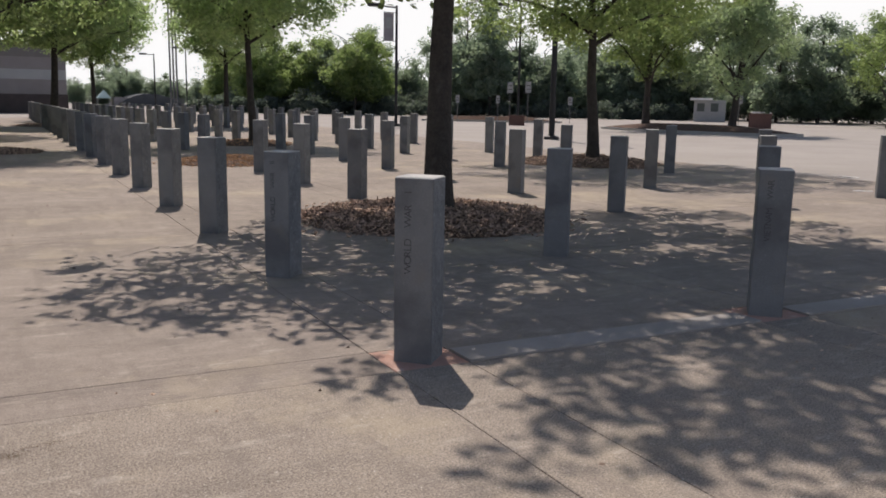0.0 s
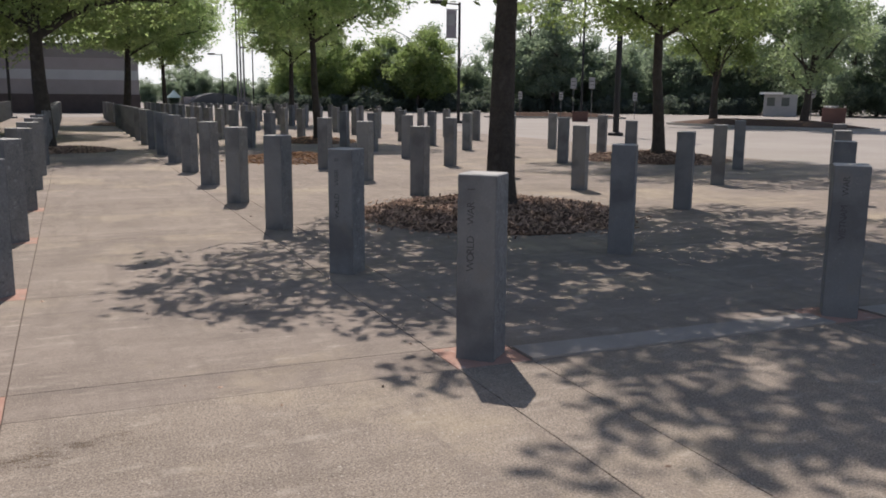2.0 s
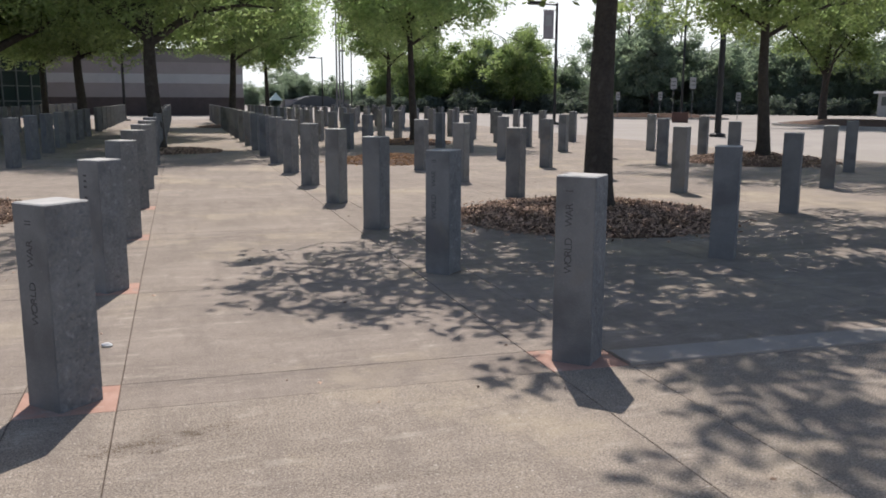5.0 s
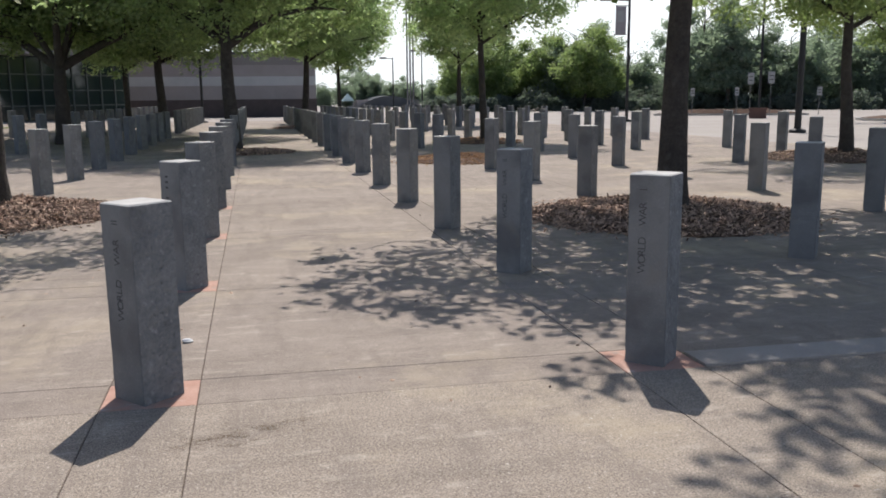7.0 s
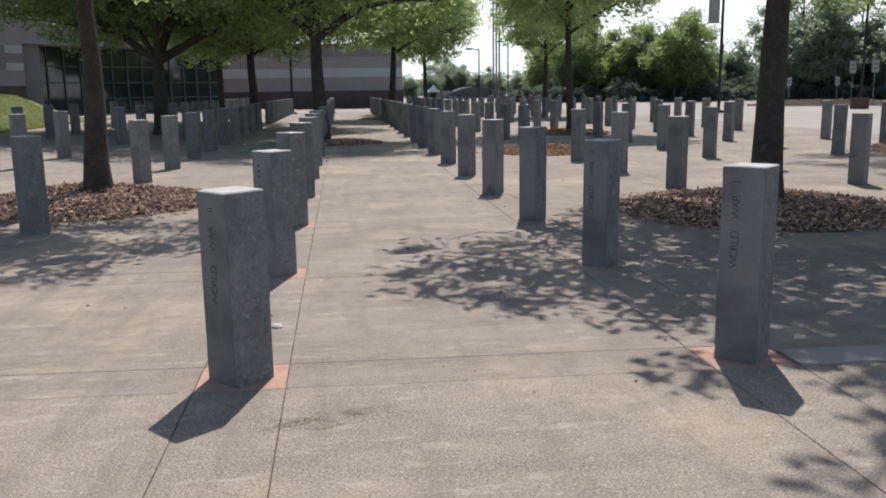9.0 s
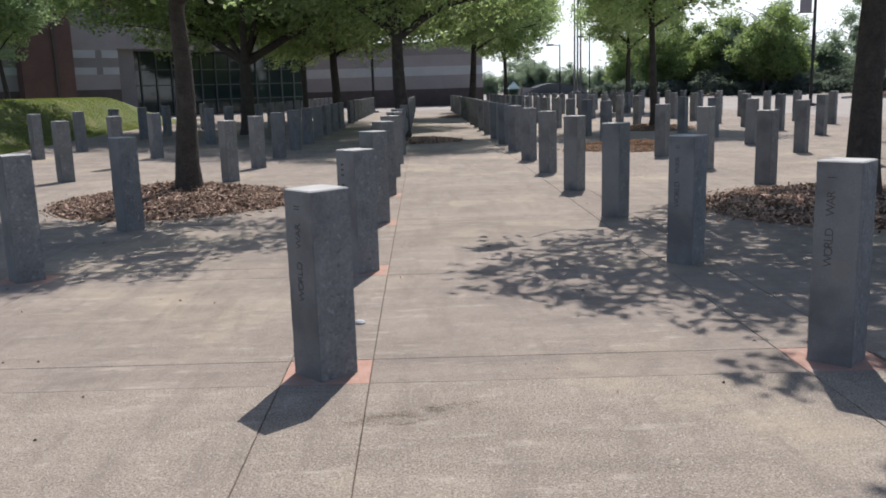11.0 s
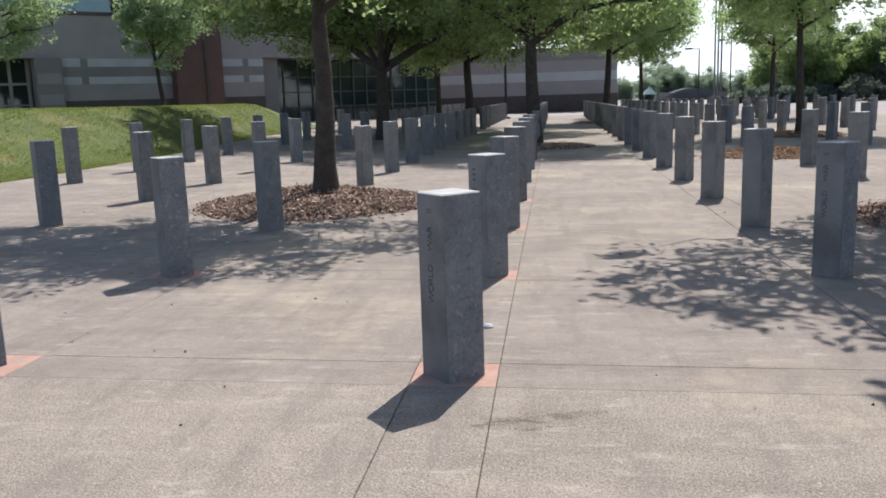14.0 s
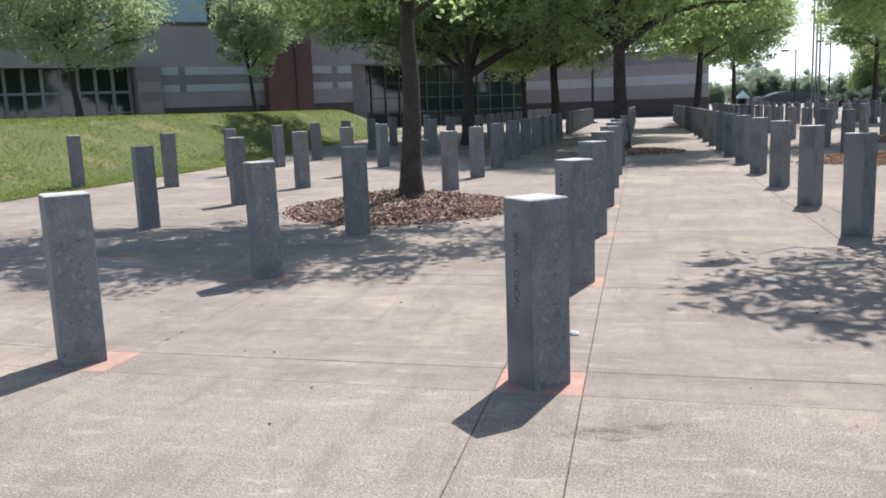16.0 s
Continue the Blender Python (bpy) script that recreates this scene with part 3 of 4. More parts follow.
tree(pose(12.68, 17.5, 0.1), 21, 7.8, 2.5, 4.8, 0.3, 480, 80, 0.115, LEAF_MID, BROAD, group=GROUP, shape=[(0.2, 0.2, 5.0, 5.0, 4.6, 2.5)], puff=1.0)

mulch_bed(3.95, 9.75, 1.75, 0.14, 1, CHIP, "heap of dark shredded bark mulch round a tree trunk", 6500)
mulch_bed(-4.75, 12.15, 1.8, 0.18, 2, CHIP, "heap of dark shredded bark mulch round a tree trunk", 6500)
mulch_bed(-1.25, 25.1, 1.35, 0.09, 3, CHIP, "heap of dark shredded bark mulch round a tree trunk", 2000)
mulch_bed(3.9, 20.0, 1.5, 0.12, 4, CHIP_RED, "flat bed of orange bark mulch without a tree", 2000)
mulch_bed(6.5, 28.0, 1.6, 0.12, 5, CHIP_RED, "bed of orange bark mulch round a tree trunk", 600)
mulch_bed(12.5, 17.5, 1.9, 0.16, 6, CHIP, "heap of dark shredded bark mulch round a tree trunk", 2000)
mulch_bed(1.6, 46.0, 1.8, 0.12, 7, CHIP, "heap of dark shredded bark mulch round a tree trunk", 300)


# ---- lawn ----
def lawn_edge(y):
    """x at which the lawn begins."""
    return -11.95 - 0.0028 * (y - 18) ** 2 if y < 18 else -11.95 - 1.5 * (1 - math.cos(min(y - 18, 20) / 20 * math.pi)) / 2


def lawn_z(x, y):
    d = lawn_edge(y) - x
    s = max(0.0, min(1.0, d / (6.0 - 3.2 * max(0.0, min(1.0, (y - 16) / 13)))))
    e = max(0.0, min(1.0, (50 - y) / 9))
    return rise(x) + 0.02 + 1.36 * (3 * s * s - 2 * s ** 3) * (3 * e * e - 2 * e ** 3) + 0.012 * min(20, max(0.0, d - 6))


def lawn():
    verts, faces = [], []
    nu, nv = 46, 60
    for b in range(nv + 1):
        y = -4 + 54 * b / nv
        for a in range(nu + 1):
            x = lawn_edge(y) - 38 * (a / nu) ** 1.6
            verts.append((x, y, lawn_z(x, y) + 0.03 * noise.noise((x * 0.9, y * 0.9, 0)) * min(1, a / 5)))
    for b in range(nv):
        for a in range(nu):
            k = b * (nu + 1) + a
            faces.append((k + 1, k, k + nu + 1, k + nu + 2))
    return tagged(new("lawn", mesh_of("lawn", verts, faces, GRASS, True)), "sunlit mown grass bank rising from the paving", "lawn", kind="structure")


lawn()


def grass():
    rng = np.random.default_rng(4)
    verts, faces = [], []
    for _ in range(130000):
        y = 9 + 33 * rng.random()
        x = lawn_edge(y) + 0.06 - 15 * rng.random() ** 1.4
        z = lawn_z(x, y) - 0.008
        h, a = 0.022 + 0.038 * rng.random(), rng.random() * 6.28
        w = 0.012 + 0.014 * rng.random()
        dx, dy = math.cos(a) * w, math.sin(a) * w
        lx, ly = rng.normal(0, 0.04), rng.normal(0, 0.04)
        n = len(verts)
        verts += [(x - dx, y - dy, z), (x + dx, y + dy, z), (x + lx, y + ly, z + h)]
        faces.append((n, n + 1, n + 2))
    tagged(new("grass", mesh_of("grass", verts, faces, BLADE)), "tufts of green and straw-coloured grass on the bank", "grass", kind="stuff")


grass()
SMALL = "small young tree with pale foliage on the lawn"
tree(pose(-24.8, 32.5, lawn_z(-24.8, 32.5)), 31, 7.0, 1.9, 4.6, 0.28, 420, 95, 0.15, LEAF_GREY, SMALL, group="trees on the lawn", shape=[(0, 0, 4.8, 5.2, 4.6, 3.4)], puff=1.3)
tree(pose(-20.4, 40.7, lawn_z(-20.4, 40.7)), 32, 6.4, 1.6, 2.9, 0.22, 220, 85, 0.15, LEAF_GREY, SMALL, group="trees on the lawn", shape=[(0.3, 0, 4.4, 2.7, 2.7, 2.7)], puff=1.0)


# ---- arena building ----
arena = thing("arena_building", pose(-39.2, 38.0, 0, 0, 0, 45), "large grey block arena with pale bands, red brick and glass entrances", "building")
# local x runs along the front, local -y looks at the plaza


def arena_part(name, x0, x1, y0, y1, z0, z1, mat, parent=None, label="", bevel=0.0):
    return part(name, a_box(x0, x1, y0, y1, z0, z1, bevel), mat, parent or arena, label)


def striped_wall(x0, x1, gap):
    """Block wall of courses, with two pale bands that a dark square interrupts at gap."""
    arena_part("wall", x0, x1, 0, 0.6, 0, 7.1, WALL, None, "grey concrete block wall")
    arena_part("plinth", x0, x1, -0.06, 0, 0, 2.1, PLINTH, None, "dark brick base")
    for z0, z1 in ((3.06, 3.5), (4.1, 4.58)):
        arena_part("band", x0, gap, -0.035, 0, z0, z1, STRIPE, None, "pale block band")
        arena_part("band", gap + 0.42, x1, -0.035, 0, z0, z1, STRIPE, None, "pale block band")
        arena_part("block", gap, gap + 0.42, -0.03, 0, z0, z1, WALL_DARK)
    arena_part("course", x0, x1, -0.02, 0, 3.5, 4.1, WALL_DARK, None, "darker block course")
    arena_part("coping", x0 - 0.05, x1 + 0.05, -0.12, 0.7, 7.1, 7.3, PLINTH, None, "dark metal coping")


striped_wall(13.4, 20.0, 14.5)
striped_wall(23.1, 26.4, 24.9)
striped_wall(-8.0, 3.9, 1.0)
arena_part("pillar", 20.0, 23.1, -0.9, 0.6, 0, 12.0, BRICK, None, "tall red brick pier")
arena_part("pipe", 21.9, 22.05, -1.02, -0.9, 0, 11.0, PLINTH, None, "dark downpipe")
arena_part("soffit", 3.9, 13.4, 0, 3.0, 4.6, 7.1, WALL, None, "block wall over the doors")
arena_part("coping", 3.9, 13.35, -0.12, 0.7, 7.1, 7.3, PLINTH, None, "dark metal coping")
arena_part("pier", 11.9, 13.4, -0.3, 0.6, 0, 4.6, WALL_DARK, None, "grey block pier")
for z in (1.9, 3.1):
    arena_part("band", 12.0, 13.3, -0.33, -0.3, z, z + 0.6, WALL)
# glazed doors in the recess
arena_part("glazing", 3.9, 11.9, 1.5, 1.56, 0, 4.6, GLASS, None, "dark glass doors and lights")
for k in range(9):
    x = 3.9 + k * 0.995
    arena_part("door_frame", x - 0.09, x + 0.09, 1.38, 1.5, 0, 4.6, FRAME, None, "pale metal door frame")
arena_part("transom", 3.9, 11.9, 1.36, 1.5, 3.1, 3.25, FRAME, None, "pale metal transom")
for k in range(8):
    x = 3.9 + k * 0.995
    arena_part("rail", x + 0.12, x + 0.9, 1.41, 1.5, 1.9, 1.98, FRAME)
# main glass entrance
arena_part("soffit", 26.4, 44.0, 0.2, 5.0, 4.7, 7.1, WALL, None, "block wall over the entrance")
arena_part("coping", 26.45, 44.0, 0.08, 0.8, 7.1, 7.3, PLINTH, None, "dark metal coping")
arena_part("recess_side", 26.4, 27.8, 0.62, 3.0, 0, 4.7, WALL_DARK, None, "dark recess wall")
arena_part("glazing", 27.8, 44.0, 3.0, 3.06, 0, 4.7, GLASS, None, "dark green glass entrance wall")
for k in range(14):
    x = 28.2 + k * 1.2
    arena_part("mullion", x - 0.05, x + 0.05, 2.9, 3.0, 0, 4.7, MULLION, None, "green-grey metal mullion")
for z in (1.2, 2.3, 3.4):
    arena_part("transom", 27.8, 44.0, 2.92, 3.0, z, z + 0.08, MULLION)
# upper storeys set back
arena_part("upper_glazing", 6.0, 17.2, 2.0, 3.0, 7.1, 12.5, TEAL, None, "teal glazed upper wall")
# closed panel; its dark colour stands for the shade inside the opening
arena_part("upper_recess", 17.2, 20.0, 2.6, 3.0, 7.1, 12.5, PLINTH, None, "dark panel in place of the shaded upper opening")
arena_part("upper_wall", 23.1, 44.0, 1.5, 3.0, 7.1, 11.5, BRICK_LIT, None, "upper brick wall coloured as sunlit")
arena_part("upper_wall", -8.0, 6.0, 2.0, 3.0, 7.1, 12.5, WALL)
arena_part("hall", -8.0, 44.0, 5.1, 40.0, 0, 12.4, WALL_DARK, None, "main hall behind")

wing = thing("arena_wing", pose(-14.0, 78.0, 0), "long low grey block wing with a pale band and dark base", "building")
part("wall", a_box(0, 18.9, 0, 14, 0, 5.5), WALL, wing, "grey concrete block wall")
part("plinth", a_box(-0.02, 18.95, -0.06, 0, 0, 1.55), PLINTH, wing, "dark brick base")
part("band", a_box(0, 18.9, -0.03, 0, 2.75, 3.55), STRIPE, wing, "pale block band")
part("band", a_box(0, 18.9, -0.025, 0, 4.55, 5.45), WALL_DARK, wing, "darker block band")
part("coping", a_box(-0.05, 19.0, -0.15, 14.1, 5.5, 5.7), ROOF, wing, "metal coping")


# ---- street furniture ----
def lamp_post(x, y, tall, arm, turn, label, banner=False, thick=1.0):
    t = thing("lamp_post", pose(x, y, 0, 0, 0, turn), label, "lamp post", "lamp posts")
    v, f = a_tube([(0, 0, 0.1), (0, 0, tall * 0.5), (0, 0, tall)], [0.095 * thick, 0.085 * thick, 0.07 * thick], 12)
    part_mesh("pole", mesh_of("pole", v, f, METAL, True), t)
    v, f = a_tube([(0, 0, -0.06), (0, 0, 0.1), (0, 0, 0.16)], [0.34, 0.32, 0.14], 16)
    part_mesh("base", mesh_of("base", v, f, METAL), t, "concrete foot")
    v, f = a_tube([(0, 0, tall - 0.12), (-arm * 0.6, 0, tall - 0.1), (-arm, 0, tall - 0.05)], [0.05, 0.045, 0.04], 8)
    part_mesh("arm", mesh_of("arm", v, f, METAL), t)
    head = part("lamp_head", a_box(-arm - 0.75, -arm + 0.1, -0.2, 0.2, tall - 0.14, tall + 0.06, 0.05), METAL, t, "flat dark lamp head")
    part("diffuser", a_box(-arm - 0.65, -arm, -0.15, 0.15, tall - 0.16, tall - 0.141), FRAME, head)
    if banner:
        b = part("banner", a_box(-0.85, -0.2, -0.012, 0.012, tall - 2.05, tall - 0.45), BANNER, t, "narrow grey and purple cloth banner")
        part("panel", a_box(-0.72, -0.33, -0.017, -0.012, tall - 1.35, tall - 0.7), FRAME, b)
        for z in (tall - 0.42, tall - 2.07):
            v, f = a_tube([(0, 0, z), (-0.9, 0, z)], [0.02, 0.02], 6)
            part_mesh("bracket", mesh_of("bracket", v, f, METAL), t)
    return t


lamp_post(20.8, 47.0, 7.1, 1.1, 0, "tall black lamp post with an arm and a cloth banner", True)
lamp_post(20.2, 29.9, 7.6, 1.1, 90, "tall black lamp post in the parking lot", thick=1.4)
lamp_post(-4.2, 60.0, 7.6, 1.0, 90, "tall black lamp post by the arena")
lamp_post(21.2, 110.0, 7.6, 0.9, 0, "distant lamp post by the road")
lamp_post(16.7, 106.0, 6.5, 0.9, 0, "distant lamp post by the road")
lamp_post(35.0, 55.2, 8.8, 1.2, 0, "tall lamp post at the edge of the lot")
for k in range(3):
    t = thing("flagpole", pose(15.55 + 0.36 * k, 90 + 0.2 * k, 0), "tall thin grey metal flagpole", "flagpole", "row of flagpoles")
    v, f = a_tube([(0, 0, 0), (0, 0, 12), (0, 0, 24)], [0.1, 0.085, 0.06], 10)
    part_mesh("pole", mesh_of("pole", v, f, STEEL, True), t)
    bm = bmesh.new()
    bmesh.ops.create_uvsphere(bm, u_segments=10, v_segments=6, radius=0.16, matrix=Matrix.Translation((0, 0, 24.1)))
    part("finial", bm, STEEL, t)
    if k == 2:                                  # a flag hangs slack in folds from the last pole
        nu, nv, cv = 14, 12, []
        for b in range(nv + 1):
            for a in range(nu + 1):
                u, d = a / nu, b / nv
                cv.append((0.08 + u * 0.85 * (1 - 0.45 * d), 0.13 * math.sin(u * 14 + d * 2) * (0.3 + u), 14.2 - 2.9 * d - 0.75 * u * (1 - 0.6 * d)))
        cf = [(b * (nu + 1) + a, b * (nu + 1) + a + 1, (b + 1) * (nu + 1) + a + 1, (b + 1) * (nu + 1) + a) for b in range(nv) for a in range(nu)]
        cloth = part_mesh("flag", mesh_of("flag", cv, cf, BANNER, True), t, "slack dark cloth flag")
        cloth.modifiers.new("thickness", "SOLIDIFY").thickness = 0.008


def sign(x, y, tall, w, h, turn=0):
    t = thing("sign_post", pose(x, y, 0, 0, 0, turn), "small blank-looking parking sign on a thin metal post", "sign", "parking signs")
    v, f = a_tube([(0, 0, -0.1), (0, 0, tall)], [0.026, 0.026], 8)
    part_mesh("pole", mesh_of("pole", v, f, STEEL), t)
    plate = part("plate", a_box(-w / 2, w / 2, -0.05, -0.036, tall - h, tall + 0.05, 0.003), FRAME, t, "pale metal sign plate")
    for k in range(2):
        z = tall - h * (0.3 + 0.35 * k)
        part("bar", a_box(-w * 0.32, w * 0.32, -0.053, -0.05, z - 0.03, z + 0.03), METAL, plate)


# ---- distance ----
EDGE = "dense dark green tree at the edge of the lot"
kinds = [
    tree(pose(70, 96, 0), 51, 12.5, 0.4, 5.0, 0.4, 330, 120, 0.3, LEAF_DARK, EDGE, group="trees beyond the lot", shape=[(0, 0, 6.6, 4.8, 4.8, 5.8), (0.6, 0, 2.6, 3.6, 3.6, 2.2)], puff=1.9),
    tree(pose(40, 100, 0), 52, 9.5, 0.4, 4.8, 0.35, 330, 120, 0.3, LEAF_DARK, EDGE, group="trees beyond the lot", shape=[(0, 0, 5.0, 5.0, 5.0, 4.4), (-1.4, 0, 3.0, 4.0, 3.8, 2.7)], puff=1.9),
    tree(pose(55, 104, 0), 53, 15.0, 0.5, 5.4, 0.45, 360, 120, 0.32, LEAF_DARK, EDGE, group="trees beyond the lot", shape=[(0, 0, 8.4, 4.6, 4.6, 6.6), (1.0, 0, 4.2, 4.4, 4.4, 3.6)], puff=2.0),
    tree(pose(-1.2 + 92 * math.sin(radians(22.3)), 92 * math.cos(radians(22.3)), 0), 54, 9.5, 0.6, 4.8, 0.35, 330, 110, 0.27, LEAF_MID, "leafy mid green tree at the edge of the lot", group="trees beyond the lot", shape=[(0, 0, 5.4, 4.4, 4.4, 4.2), (1.2, 0, 3.4, 4.2, 4.0, 2.6)], puff=1.8),
]
r = random.Random(5)
for bearing, dist, kind, size in [
    (14.2, 104, 3, 0.82), (16.0, 98, 3, 0.95), (17.8, 102, 3, 0.9), (19.5, 98, 3, 1.0), (21.5, 98, 1, 1.08), (23.2, 97, 0, 0.95), (25.4, 104, 1, 0.9), (27.4, 110, 1, 0.6), (29.8, 96, 2, 0.95), (31.4, 92, 2, 1.0), (34.2, 104, 0, 0.72),
    (36.0, 106, 1, 0.95), (37.2, 108, 0, 0.9), (39.4, 100, 1, 1.05), (42.0, 104, 1, 1.1), (44.8, 110, 1, 1.0), (46.8, 104, 0, 1.0), (48.0, 98, 0, 0.92), (49.6, 92, 0, 0.88), (51.0, 98, 0, 0.92), (53.0, 100, 0, 0.98), (55.0, 96, 0, 1.0), (57.5, 90, 2, 0.9), (60, 88, 0, 1), (63, 90, 2, 1),
    (12.2, 118, 1, 0.55), (10.9, 150, 1, 0.6), (7.4, 165, 0, 0.72), (8.0, 172, 2, 0.5), (8.5, 160, 0, 0.62), (6.9, 168, 0, 0.7), (7.8, 158, 1, 0.8), (9.4, 165, 1, 0.62), (10.2, 170, 0, 0.6), (6.4, 150, 1, 0.55), (5.0, 140, 1, 0.5),
    (33.0, 98, 2, 0.8), (30.5, 102, 2, 0.95), (35.2, 96, 1, 0.95), (40.8, 98, 1, 1.0), (43.6, 98, 1, 1.0), (52.0, 92, 0, 0.9)]:
    b = radians(bearing)
    copy_thing(kinds[kind], pose(-1.2 + dist * math.sin(b), dist * math.cos(b), -0.3, 0, 0, r.uniform(0, 360)) @ Matrix.Diagonal((size, size, size * r.uniform(0.92, 1.08), 1)))


def hedge(bearing0, bearing1, dist, tall, seed, label):
    """A belt of shrubs along the far edge."""
    rng, q = np.random.default_rng(seed), random.Random(seed)
    centres = []
    b = bearing0
    while b < bearing1:
        d = dist + q.uniform(-2, 2)
        size = tall * (0.95 + 0.75 * noise.noise((b * 0.55, seed, 0.0)))
        for z in (0.25, 0.5, 0.8):
            centres.append((-1.2 + d * math.sin(radians(b)) + q.uniform(-0.4, 0.4), d * math.cos(radians(b)), size * z * q.uniform(0.7, 1.15), size * q.uniform(0.35, 0.62)))
        b += math.degrees(tall * 0.36 / dist)
    me = leaf_cloud(centres, 190, 0.27, rng)
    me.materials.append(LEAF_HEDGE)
    tagged(new("hedge", me), label, "hedge", kind="stuff")


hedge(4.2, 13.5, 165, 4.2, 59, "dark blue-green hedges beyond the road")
# belt added to cover the bright backdrop between the far trunks
hedge(13, 66, 118, 7.0, 60, "dark leaf belt filling gaps behind the trees")
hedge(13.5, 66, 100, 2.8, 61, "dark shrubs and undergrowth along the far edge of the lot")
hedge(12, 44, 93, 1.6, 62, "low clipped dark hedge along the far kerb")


def island(points, label):
    """A kerbed planting island with a low mound."""
    n = len(points)
    cx, cy = sum(p[0] for p in points) / n, sum(p[1] for p in points) / n
    t = thing("planting_island", pose(cx, cy, -0.02), label, "planting island")
    for name, mat, scale, z0, z1, dome in (("kerb", KERB, 1.0, 0, 0.15, 0), ("soil", MULCH, 0.95, 0.1, 0.16, 0.3)):
        v = [((p[0] - cx) * scale, (p[1] - cy) * scale, z0) for p in points] + [((p[0] - cx) * scale, (p[1] - cy) * scale, z1) for p in points]
        v += [((p[0] - cx) * scale * 0.5, (p[1] - cy) * scale * 0.5, z1 + dome) for p in points]
        f = [(k, (k + 1) % n, n + (k + 1) % n, n + k) for k in range(n)] + [(n + k, n + (k + 1) % n, 2 * n + (k + 1) % n, 2 * n + k) for k in range(n)] + [tuple(range(2 * n, 3 * n))]
        part_mesh(name, mesh_of(name, v, f, mat), t)


def oval(cx, cy, a, b, turn, n=28):
    c, s = math.cos(radians(turn)), math.sin(radians(turn))
    return [(cx + a * math.cos(q) * c - b * math.sin(q) * s, cy + a * math.cos(q) * s + b * math.sin(q) * c) for q in (2 * math.pi * k / n for k in range(n))]


island(oval(35.4, 37.0, 6.6, 2.2, -77), "kerbed parking lot island planted with trees")
tree(pose(34.4, 40.0, 0.3), 41, 8.6, 2.2, 4.6, 0.45, 420, 80, 0.17, LEAF_MID, "broad tree on a parking lot island", group="island trees")
tree(pose(36.0, 34.6, 0.3), 42, 7.6, 2.2, 4.2, 0.42, 300, 80, 0.17, LEAF_GREY, "broad tree on a parking lot island", group="island trees")
tree(pose(64.0, 44.0, 0.1), 43, 9.0, 1.6, 5.0, 0.5, 260, 50, 0.2, LEAF_MID, "broad tree at the edge of the lot", group="island trees")
for bearing, dist, tall, w, h in ((29.2, 67, 2.0, 0.3, 0.55), (31.9, 67, 2.0, 0.3, 0.55), (32.7, 67, 3.05, 0.44, 0.78), (33.9, 67, 3.1, 0.46, 0.8), (36.7, 70, 2.0, 0.36, 0.6), (47.4, 62, 2.3, 0.4, 0.6)):
    sign(-1.2 + dist * math.sin(radians(bearing)), dist * math.cos(radians(bearing)), tall, w, h, -bearing)
island(oval(-1.2 + 68 * math.sin(radians(31.5)), 68 * math.cos(radians(31.5)), 5.6, 0.9, -31.5), "long narrow kerbed strip with bare soil")


def brick_planter(x, y, w, d, h, turn, label, flowers):
    """A low box of brick with a coping, soil and sometimes pale blooms."""
    t = thing("brick_planter", pose(x, y, -0.02, 0, 0, turn), label, "planter", "brick planters")
    for sx in (-1, 1):
        part("side_wall", a_box(sx * w / 2 - (0.12 if sx > 0 else 0), sx * w / 2 + (0.12 if sx < 0 else 0), -d / 2, d / 2, 0, h), BRICK, t)
    for sy in (-1, 1):
        part("front_wall", a_box(-w / 2 + 0.122, w / 2 - 0.122, sy * d / 2 - (0.12 if sy > 0 else 0), sy * d / 2 + (0.12 if sy < 0 else 0), 0, h), BRICK, t)
    part("coping", a_box(-w / 2 - 0.04, w / 2 + 0.04, -d / 2 - 0.04, -d / 2 + 0.14, h + 0.003, h + 0.07, 0.01), BRICK, t, "dark brick coping")
    part("soil", a_box(-w / 2 + 0.124, w / 2 - 0.124, -d / 2 + 0.124, d / 2 - 0.124, 0.02, h - 0.05), MULCH, t)
    if flowers:
        q = random.Random(8)
        me = leaf_cloud([(q.uniform(-w / 2.3, w / 2.3), q.uniform(-d / 4, d / 4), h + 0.12, 0.12) for _ in range(16)], 14, 0.1, np.random.default_rng(8))
        me.materials.append(WHITE)
        tagged(part_mesh("flowers", me, t, "small white blooms"), kind="stuff")


brick_planter(-1.2 + 59 * math.sin(radians(33.2)), 59 * math.cos(radians(33.2)), 1.05, 1.0, 0.62, -33, "small square red brick planter in the lot", False)
brick_planter(-1.2 + 66 * math.sin(radians(48.7)), 66 * math.cos(radians(48.7)), 1.55, 1.0, 1.0, -49, "long red brick planter with white blooms", True)
for x, y, z in ((15.9, 12.3, -0.0155), (13.1, 10.0, 0.001)):
    stripe = single("parking_stripe", a_box(-0.05, 0.05, -0.17, 0.17, 0, 0.004, 0.001), WHITE, "worn white painted dash on the paving", "road marking", "structure")
    stripe.matrix_basis = pose(x, y, z, 0, 0, 36)

# bright hazy sky low over the horizon, all the way round
n = 48
ring = [(1400 * math.cos(2 * math.pi * k / n), 1400 * math.sin(2 * math.pi * k / n), z) for z in (-40, 250) for k in range(n)]
haze = bpy.data.materials.new("hazy sky")
haze.use_nodes = True
hn = haze.node_tree.nodes
glow = hn.new("ShaderNodeEmission")
glow.inputs[0].default_value, glow.inputs[1].default_value = (0.93, 0.98, 1.0, 1), 1.16
haze.node_tree.links.new(glow.outputs[0], hn["Material Output"].inputs[0])
tagged(new("backdrop", mesh_of("backdrop", ring, [(k, (k + 1) % n, n + (k + 1) % n, n + k) for k in range(n)], haze, True)), "bright hazy white sky low over the horizon", "sky", kind="structure")

